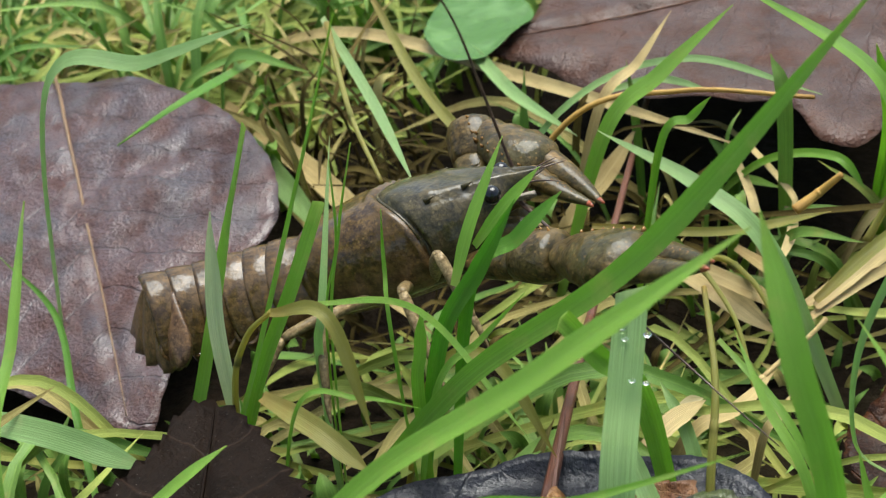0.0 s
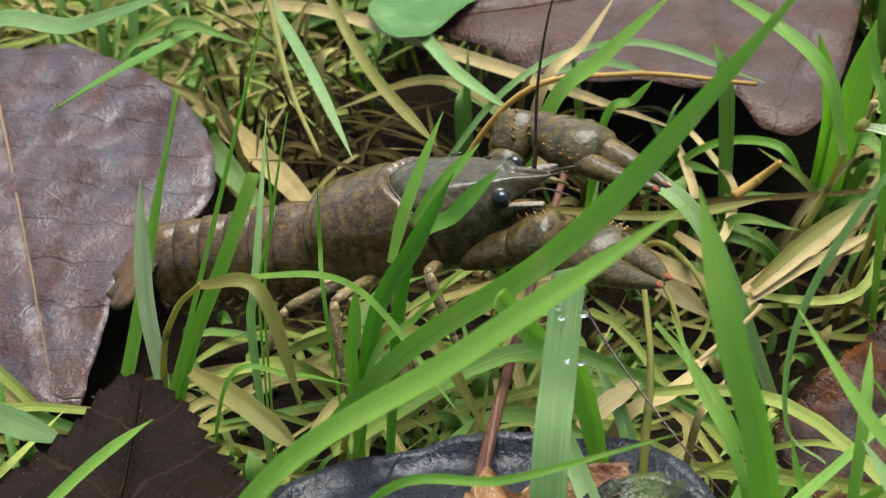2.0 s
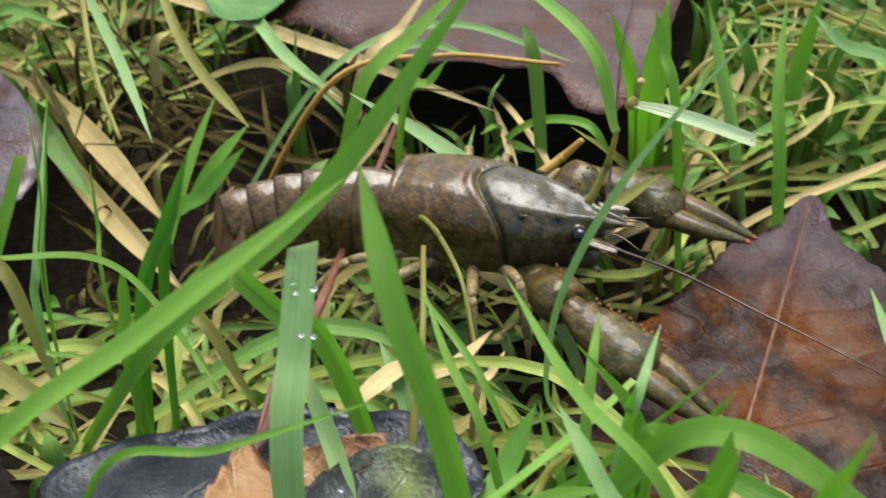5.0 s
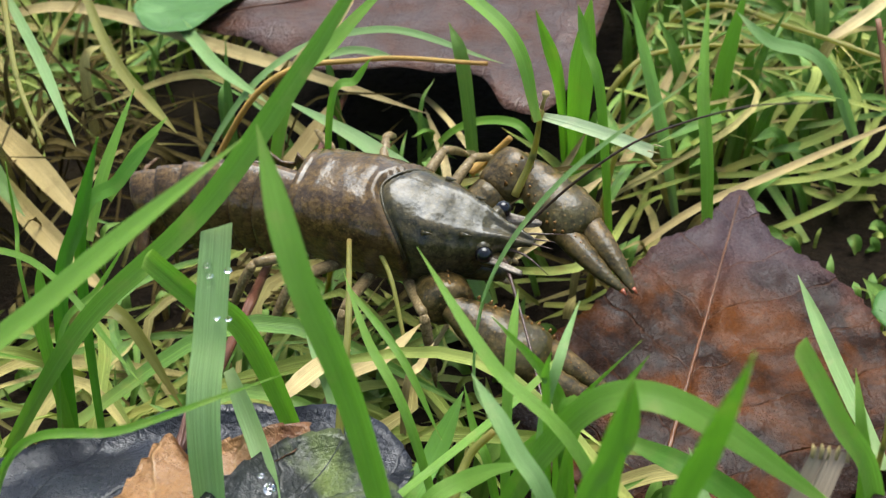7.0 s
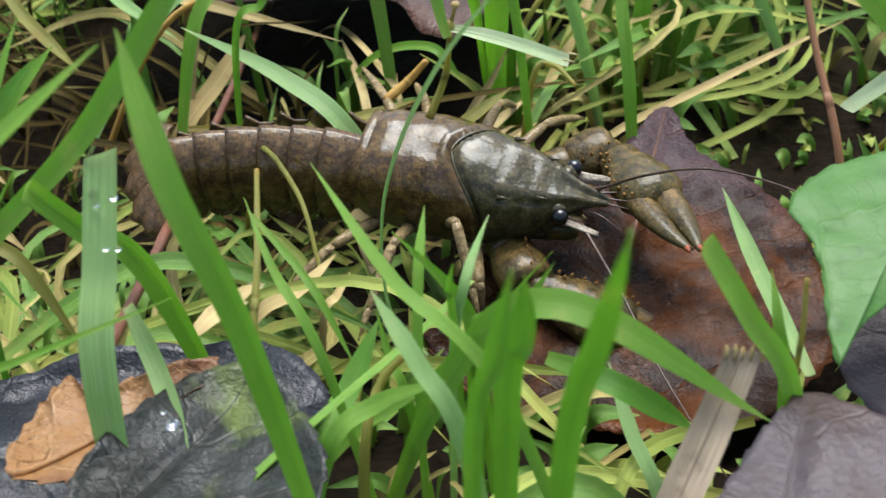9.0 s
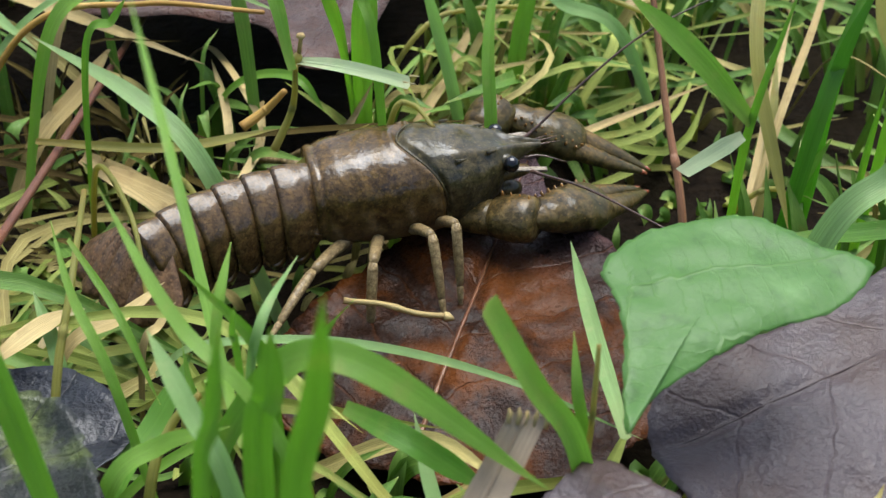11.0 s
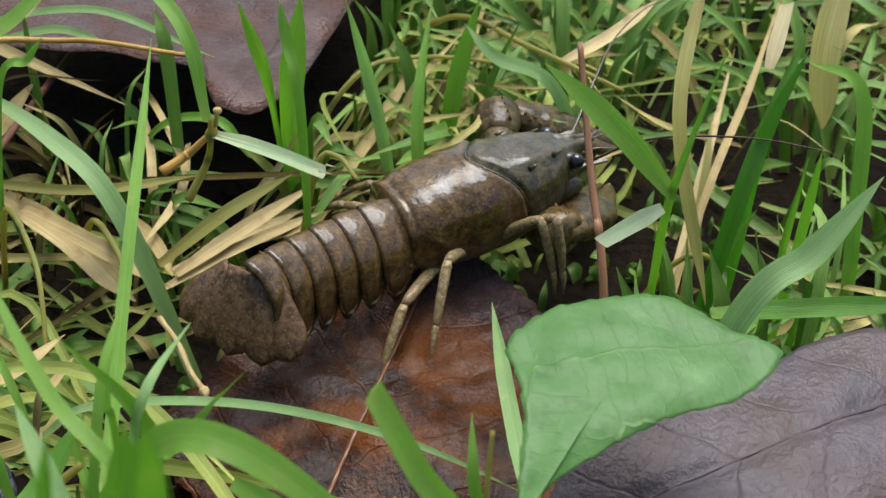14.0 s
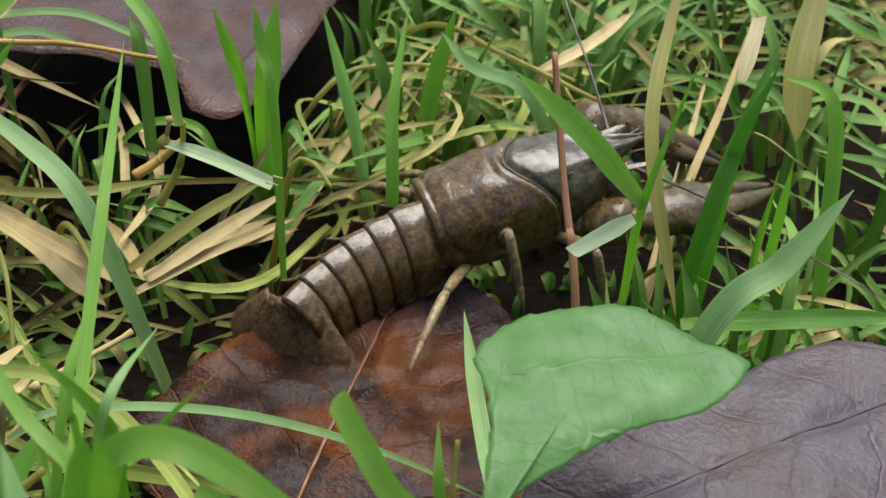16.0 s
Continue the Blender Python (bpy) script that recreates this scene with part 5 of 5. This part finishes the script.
def wood_strip():
    """A flat dry strip of straw with a torn end."""
    thing = new("straw_strip")
    tagged(thing, "flat dry tan straw strip with a torn end", "straw")
    a, m, b = (Vector(p) for p in ((13.04, -3.72, 5.20), (13.50, -2.86, 5.80), (13.94, -2.03, 6.50)))
    thing.location = a * CM
    v, f, u = ribbon([p - a for p in curve_points([a, m, b], 8)], 0.52, (0.15, -0.7, 0.7), 0.3, 0.9, True, 0.35, 0.9)
    part("strip", mesh_of("strip", v, f, STRIP, u), thing)
    for k in range(5):
        q = Vector(v[10 * 16 + k])
        e = q + Vector((0.01 * (k - 2), 0.02, 0.05 + 0.03 * (k % 2)))
        a2, f2, u2 = tube([q - Vector((0.02, 0.08, 0.1)), q, e], [0.03, 0.03, 0.006], 6)
        part("torn_fibre", mesh_of("torn_fibre", a2, f2, STRAW, u2), thing)
    a2, f2, u2 = tube([Vector(v[10 * i + 2]) for i in range(17)], [0.02] * 17, 6)
    part("crease", mesh_of("crease", a2, f2, STRIP, u2), thing)


wood_strip()


def water_drops():
    """Small round drops that cling to the wet blades."""
    for x, y, z, r in ((5.35, -0.59, 7.60, 0.07), (5.56, -1.08, 7.05, 0.05), (5.41, -0.71, 7.50, 0.05), (6.36, -2.26, 4.90, 0.08), (6.22, -2.15, 5.00, 0.05), (6.38, -2.30, 4.90, 0.09), (5.75, -0.79, 7.70, 0.06), (5.77, -1.14, 7.10, 0.05)):
        xs = [-r + 2 * r * i / 8 for i in range(9)]
        v, f = loft(xs, lambda q, s: (q, math.sqrt(max(1e-5, r * r - q * q)) * math.cos(2 * math.pi * s), 0.6 * math.sqrt(max(1e-5, r * r - q * q)) * math.sin(2 * math.pi * s)), 10)
        ob = new("water_drop", mesh_of("water_drop", v, f, DROP))
        ob.location = (x * CM, y * CM, z * CM)
        tagged(ob, "clear water drop clinging to a grass blade", "water drop", "water drops")


water_drops()


def straw_bit():
    """A short dry straw, hollow at its ends, along +x of its own space."""
    thing = new("straw_piece")
    tagged(thing, "short dry pale straw dragged along by the legs", "straw")
    v, f, u = tube([(2.1 * i / 10, 0.03 * math.sin(i * 0.7), 0.02 * math.cos(i)) for i in range(11)], [0.055 + 0.015 * (i in (0, 5, 10)) for i in range(11)], 8)
    part("stalk", mesh_of("straw_piece", v, f, STRAW, u), thing)
    v, f, u = tube([(-0.12, 0.05, 0.02), (0.0, 0, 0), (0.08, 0, 0)], [0.03, 0.1, 0.1], 7)
    part("frayed_end", mesh_of("frayed_end", v, f, STRAW, u), thing)
    return thing


STRAW_BIT = straw_bit()

make_ground()
turf("dead_grass", "tangled dry straw-coloured grass", TURF_STRAW, 1700, 3, 1.0, 5.0, 0.22, (0.4, 1.3), (1, 4), 0.5)
turf("green_grass", "short green grass between the straw", TURF_GREEN, 4300, 5, 1.6, 6.5, 0.28, (0.3, 1.1), (2, 5), 0.3, 0.3)
turf("grass_stems", "tangled thin yellow-green grass stems", TURF_STEM, 3300, 17, 0.8, 3.6, 0.2, (0.6, 1.6), (1, 3), 0.8, 0.0, (-27, 21, -5, 36))
turf("matted_grass", "matted brown dead grass, colour darkened for shaded gaps", TURF_BROWN, 300, 11, 1.5, 5.0, 0.15, (0.8, 1.8), (2, 5), 0.35, 0.0, (-9, 5, 6.5, 18), False)
lawn("lawn", "coarse green lawn grass all round", TURF_GREEN, 9000, 23)


# ---- what moves ----
# seconds; place, yaw, pitch and roll of the body; bend of the tail sideways and down; tilt of the fan; spacing of the rings
BODY = [
    (0, -1.45, 3.68, 3.07, 12, 18, -13, 41, -20, 76, 0.51),
    (0.5, -1.24, 3.56, 3.17, 14, 15, -9, 39, -20, 76, 0.50),
    (1, -1.03, 3.43, 3.27, 17, 11, -6, 37, -21, 75, 0.49),
    (1.5, -0.89, 4.15, 2.50, 7, 16, -7, 31, -17, 69, 0.56),
    (2, -0.36, 4.89, 2.66, 1, 16, -1, 11, -6, 25, 0.56),
    (2.5, -0.18, 5.02, 2.87, 0, 15, 2, 10, 1, 7, 0.54),
    (3, 0.21, 5.03, 3.22, -2, 11, -1, 16, 12, 0, 0.42),
    (3.5, 0.59, 5.69, 3.22, -3, 12, 0, 15, 37, 1, 0.46),
    (4, 0.77, 6.08, 3.13, 1, 8, 2, 20, 44, 4, 0.42),
    (4.5, 3.40, 6.52, 2.56, -8, -15, 0, 12, 34, 39, 0.52),
    (5, 4.34, 7.50, 1.70, -5, -3, 5, 31, 14, 52, 0.59),
    (7.5, 4.09, 6.57, 2.71, -10, -8, 17, 13, 16, 53, 0.55),
    (8, 4.60, 6.33, 2.85, -8, -10, 19, 7, 7, 47, 0.60),
    (8.5, 5.59, 6.87, 2.17, -9, -15, 16, 12, 3, 41, 0.61),
    (9, 7.12, 7.23, 1.60, -9, -9, 18, 28, 5, 36, 0.62),
    (9.5, 7.30, 7.36, 1.46, 0, -13, 16, 24, 5, 29, 0.58),
    (12, 10.21, 7.81, 0.64, 30, 5, -3, 41, -2, 52, 0.59),
    (12.5, 10.46, 7.74, 0.77, 35, 5, -1, 43, -5, 54, 0.61),
    (13, 11.08, 8.10, 0.91, 43, 4, 1, 31, -5, 54, 0.61),
    (13.5, 12.20, 8.68, 0.82, 39, 5, 1, 22, -4, 68, 0.60),
    (14, 12.41, 8.83, 0.96, 35, 6, -1, 30, -14, 66, 0.57),
    (14.5, 12.56, 8.59, 0.90, 34, 7, -1, 29, -13, 64, 0.55),
    (15, 12.40, 8.58, 0.68, 38, 11, 5, 2, -29, 13, 0.41),
    (15.5, 13.07, 8.96, 0.66, 36, 10, 11, 3, -23, 8, 0.45),
    (16, 13.72, 9.85, 0.90, 25, 14, 8, 38, -2, 57, 0.56),
]
# seconds; per side (right, left): wrist, yaw and pitch of the claw; then yaw and pitch of the right and left feeler
REACH = [
    (0, 4.89, -1.82, 0.78, -44, 4, 3.08, 2.70, 2.05, -46, -24, -55, -23, -90, 70),
    (0.5, 4.48, -1.63, 0.87, -45, 6, 3.12, 2.86, 1.83, -49, -20, -58, -16, -37, 56),
    (1, 4.08, -1.43, 0.96, -46, 9, 3.16, 3.01, 1.60, -52, -16, -60, -18, -25, 43),
    (1.5, 4.14, -1.32, 1.05, -37, 3, 2.74, 2.82, 1.85, -42, -21, -55, -11, -9, 58),
    (2, 4.79, -0.94, 1.05, -48, 12, 3.48, 2.61, 1.39, -35, -11, -56, -15, -3, 62),
    (2.5, 4.39, -1.33, 0.96, -46, 16, 4.05, 2.30, 1.13, -35, -7, -57, -17, -19, 39),
    (3, 4.43, -1.26, 0.98, -36, 16, 4.44, 2.15, 1.07, -38, -9, -60, -17, 1, 17),
    (3.5, 5.13, -1.67, 0.88, -22, 2, 4.63, 1.85, 1.00, -34, -14, -65, -18, -12, 26),
    (4, 5.29, -1.74, 0.83, -22, 2, 4.50, 1.50, 0.97, -31, -15, -41, -16, -12, 19),
    (4.5, 4.61, -1.72, 0.90, -24, -4, 4.02, 1.71, 0.99, -19, -12, -32, 3, 90, 28),
    (5, 3.92, -1.69, 0.97, -25, -10, 3.53, 1.92, 1.01, -8, -8, -22, 5, 90, 39),
    (7.5, 3.49, -1.38, 1.03, -8, -12, 3.77, 2.32, 1.00, -41, -3, -59, 3, -12, 47),
    (8, 4.16, -1.38, 0.99, -8, -12, 4.46, 1.80, 0.83, -43, 7, -51, 15, -14, 35),
    (8.5, 3.60, -1.55, 0.98, -8, -12, 4.79, 1.85, 0.86, -59, 28, -50, 21, 18, 67),
    (9, 3.63, -1.62, 0.97, -6, -12, 4.39, 1.74, 0.84, -54, 24, -51, 8, -34, 48),
    (9.5, 3.42, -1.48, 0.97, -6, -12, 4.61, 1.66, 0.84, -48, 10, -62, 34, -39, 56),
    (12, 4.39, -1.43, 1.03, 48, -18, 4.35, 2.42, 1.07, -11, -22, -67, 4, 45, 14),
    (12.5, 3.86, -1.53, 0.94, 50, -18, 4.43, 2.28, 1.04, -10, -21, -62, 21, 60, 13),
    (13, 3.86, -1.44, 0.91, 36, -18, 4.74, 2.07, 1.05, -9, -25, -80, 20, 22, 8),
    (13.5, 3.25, -1.37, 0.84, 34, -18, 4.10, 2.36, 1.01, -2, -30, -86, 15, 40, 6),
    (14, 3.08, -1.51, 0.81, 41, -19, 3.99, 2.70, 1.07, -21, -26, -84, 34, 34, 5),
    (14.5, 3.18, -1.58, 0.82, 43, -21, 3.93, 2.97, 1.15, -5, -25, -77, 30, 42, 4),
    (15, 2.97, -1.69, 0.79, 29, -20, 4.59, 1.82, 0.93, -17, -36, -67, 22, 28, -3),
    (15.5, 3.67, -1.63, 0.87, 25, -34, 3.95, 1.86, 0.86, -16, -30, -83, 21, 54, -1),
    (16, 3.75, -1.39, 0.96, 5, -14, 4.55, 1.72, 0.88, -14, -35, -69, 11, 76, 10),
]
# seconds and leg: where the feet of the right side stand, in the body's space
FEET = {
    (9, 3): (-0.85, -3.41, 0.51),
    (9, 2): (1.01, -3.51, 0.86),
    (9, 1): (2.98, -2.54, 0.89),
    (9.5, 3): (-1.66, -3.52, 0.29),
    (8.5, 3): (-0.67, -2.77, -0.40),
    (8.5, 2): (1.47, -2.65, 0.17),
    (12, 3): (-1.99, -3.75, 0.46),
    (12, 1): (2.13, -2.96, 0.14),
    (12, 0): (2.18, -2.67, 0.15),
    (12.5, 3): (-2.17, -2.13, 0.49),
    (12.5, 2): (0.55, -3.27, 0.26),
    (12.5, 1): (2.44, -2.61, 0.12),
    (13, 3): (-1.83, -1.84, 0.38),
    (13, 2): (-0.29, -3.20, 0.28),
    (13, 1): (0.85, -3.69, 0.20),
    (13.5, 3): (-3.15, -1.81, 0.59),
    (13.5, 2): (-0.89, -3.13, 0.44),
    (13.5, 1): (2.37, -2.13, 0.16),
    (14, 2): (-0.54, -2.56, 0.17),
    (14, 1): (2.58, -2.03, -0.14),
    (14, 0): (2.72, -2.09, -0.16),
    (14.5, 2): (-0.90, -2.50, 0.28),
    (14.5, 1): (2.19, -1.89, -0.06),
    (15, 2): (-0.93, -3.11, 0.90),
    (15.5, 2): (-1.14, -2.74, 1.21),
    (16, 3): (-2.27, -4.06, 1.40),
    (16, 2): (1.22, -2.08, 0.22),
    (16, 1): (3.02, -0.53, -0.46),
}
# seconds; the two ends of the cut stem that the animal nudges
NUDGED = [
    (0, (9.56, 6.44, 6.49), (11.75, 5.30, 6.65)),
    (5, (9.56, 6.44, 6.49), (11.75, 5.30, 6.65)),
    (7.5, (9.22, 6.44, 5.92), (11.23, 5.30, 5.99)),
    (8, (9.22, 6.44, 5.96), (11.24, 5.30, 5.93)),
    (8.5, (9.19, 6.44, 5.91), (11.22, 5.30, 5.90)),
    (9, (9.27, 6.44, 6.07), (11.44, 5.30, 6.11)),
    (9.5, (9.35, 6.44, 6.17), (11.41, 5.30, 6.35)),
    (12, (9.16, 6.44, 5.93), (11.41, 5.30, 6.42)),
    (12.5, (9.10, 6.44, 5.89), (11.37, 5.30, 6.40)),
    (13, (9.17, 6.44, 5.90), (11.44, 5.30, 6.40)),
    (13.5, (9.19, 6.44, 5.76), (11.45, 5.30, 6.12)),
    (14, (9.24, 6.44, 5.58), (11.51, 5.30, 5.85)),
    (14.5, (9.32, 6.44, 5.46), (11.55, 5.30, 5.68)),
    (15, (9.06, 6.44, 5.49), (11.22, 5.30, 5.68)),
    (15.5, (8.95, 6.44, 5.44), (11.06, 5.30, 5.68)),
    (16, (8.87, 6.44, 5.44), (10.99, 5.30, 5.71)),
]


# seconds; the two ends of the straw that the legs drag along
DRAGGED = [
    (0, (6.97, 5.36, 1.00), (7.42, 5.99, 1.15)),
    (5, (6.97, 5.36, 1.00), (7.42, 5.99, 1.15)),
    (7.5, (6.86, 3.85, 1.00), (7.11, 5.08, 1.15)),
    (8.5, (6.49, 4.66, 1.00), (7.09, 5.53, 1.15)),
    (9.5, (9.26, 5.68, 1.00), (8.06, 5.71, 1.15)),
    (12, (12.61, 5.11, 1.30), (10.66, 5.12, 1.45)),
    (12.5, (11.40, 5.39, 1.30), (9.78, 5.39, 1.45)),
    (13, (12.15, 4.17, 1.30), (10.33, 5.10, 1.45)),
    (13.5, (11.81, 3.56, 1.30), (10.48, 4.49, 1.45)),
    (14, (9.48, 4.26, 1.30), (8.70, 5.21, 1.45)),
    (14.5, (9.24, 4.31, 1.30), (8.50, 5.43, 1.45)),
    (15, (7.56, 4.33, 1.30), (8.22, 5.11, 1.45)),
    (16, (6.93, 4.05, 1.30), (7.86, 5.18, 1.45)),
]
# seconds; yaw and pitch of the bent blade
PUSH = [
        (0, 9, 73),
        (3.5, 9, 73),
        (4, 18, 70),
        (4.5, 14, 68),
        (5, 20, 65),
        (7.5, -22, 60),
        (8, -17, 44),
        (8.5, -68, 87),
        (9, -13, 67),
        (9.5, -4, 31),
        (12, 12, -20),
        (16, 12, -20),
]


def tail_poses(side, down, fan, step):
    """Poses of the six tail rings and of the fan in the body's space."""
    turn = Matrix.Rotation(radians(side / 6), 4, "Z") @ Matrix.Rotation(radians(-down / 6), 4, "Y")
    m = Matrix.Translation((0, 0, 1.75 * CM))
    out = []
    for _ in range(6):
        m = m @ turn
        out.append(m.copy())
        m = m @ Matrix.Translation((-step * CM, 0, 0))
    out.append(m @ Matrix.Rotation(radians(side / 6), 4, "Z") @ Matrix.Rotation(radians(-fan), 4, "Y"))
    return out


def aimed(root, target):
    """A pose at root whose x axis points to target, in centimetres."""
    d = Vector(target) - Vector(root)
    yaw, pitch = math.atan2(d.y, d.x), math.atan2(d.z, math.hypot(d.x, d.y))
    return pose(*(Vector(root) * CM), 0, -math.degrees(pitch), math.degrees(yaw))


def leg_poses(s, k, t, phase):
    """Poses of a leg's three joints at a phase of the walk, bent at the knee to reach its foothold."""
    swing = math.sin(phase + k * 1.7 + (0 if s < 0 else math.pi))
    rise = max(0.0, math.cos(phase + k * 1.7 + (0 if s < 0 else math.pi)))
    goal = Vector(((3.3, 2.0, 0.3, -1.3)[k] + 0.45 * swing, s * (2.3, 2.8, 2.8, 2.3)[k], -0.55 + 0.3 * rise))
    if s > 0:
        goal.y = 3.3
    if s < 0 and (t, k) in FEET:
        goal = Vector(FEET[t, k])
    root = Vector((2.35 - 0.55 * k, s * 0.72, 0.55))
    lower = SHIN + FOOT - 0.08
    way = goal - root
    far = max(0.9, min(THIGH + lower - 0.08, way.length))
    goal = root + way.normalized() * far
    along = (far * far + THIGH ** 2 - lower ** 2) / (2 * far)
    up = (Vector((0, 0, 1)) - way.normalized() * way.normalized().z).normalized()
    knee = root + way.normalized() * along + up * math.sqrt(max(0.0, THIGH ** 2 - along ** 2))
    thigh = aimed(root, knee)
    shin = thigh.inverted() @ aimed(knee, goal)
    return thigh, shin, shin @ pose((SHIN - 0.05) * CM, 0, 0, 0, 6, 0)


def motions():
    walk(CRAYFISH, [(t, pose(x * CM, y * CM, z * CM, 0, 0, yaw) @ pose(0, 0, 0, 0, -pitch, 0) @ pose(0, 0, 0, roll, 0, 0))
                    for t, x, y, z, yaw, pitch, roll, *_ in BODY])
    bent = [(row[0], tail_poses(*row[7:])) for row in BODY]
    for k, seg in enumerate(SEGMENTS):
        walk(seg, [(t, p[k]) for t, p in bent])
    walk(TELSON, [(t, p[6]) for t, p in bent])
    for n, s in ((0, -1), (1, 1)):
        arm, claw = CLAWS[s]
        walk(claw, [(r[0], pose(r[1 + 5 * n] * CM, r[2 + 5 * n] * CM, r[3 + 5 * n] * CM, 0, -r[5 + 5 * n], r[4 + 5 * n])) for r in REACH])
        walk(arm, [(r[0], aimed(Vector(r[1 + 5 * n:4 + 5 * n]) - (Vector(r[1 + 5 * n:4 + 5 * n]) - Vector((2.9, s * 0.7, 0.65))).normalized() * 2.1,
                                r[1 + 5 * n:4 + 5 * n])) for r in REACH])
        walk(FEELERS[s], [(r[0], pose(4.2 * CM, s * 0.32 * CM, 1.38 * CM, 0, -r[12 + 2 * n], r[11 + 2 * n])) for r in REACH])
    root = Vector((8.74, 1.29, 3.80)) * CM
    walk(PUSHED, [(t, pose(*root, 0, -pitch, yaw)) for t, yaw, pitch in PUSH])
    foot, top = Vector((9.50, -0.03, 4.60)), Vector((8.30, 6.39, 7.40))
    low = foot + Vector((-3.0, -4.0, -0.6))
    walk(SPRUNG, [(0, aimed(foot, low)), (9.7, aimed(foot, low)), (10.4, aimed(foot, low.lerp(top, 0.45) + Vector((0, -1.5, 1.0)))), (11.3, aimed(foot, top)), (16, aimed(foot, top))])
    walk(STRAW_BIT, [(t, aimed(a, b)) for t, a, b in DRAGGED])
    way, rows, last = 0.0, [], None
    for t, x, y, *_ in BODY:
        way += math.hypot(x - last[0], y - last[1]) if last else 0.0
        last = (x, y)
        rows.append((t, way))
    for s, k, *joints in LEGS:
        steps = [(t, leg_poses(s, k, t, d * 2.4)) for t, d in rows]
        for n, joint in enumerate(joints):
            walk(joint, [(t, p[n]) for t, p in steps])
    walk(CUT_STEM, [(t, aimed(a, b)) for t, a, b in NUDGED])


motions()
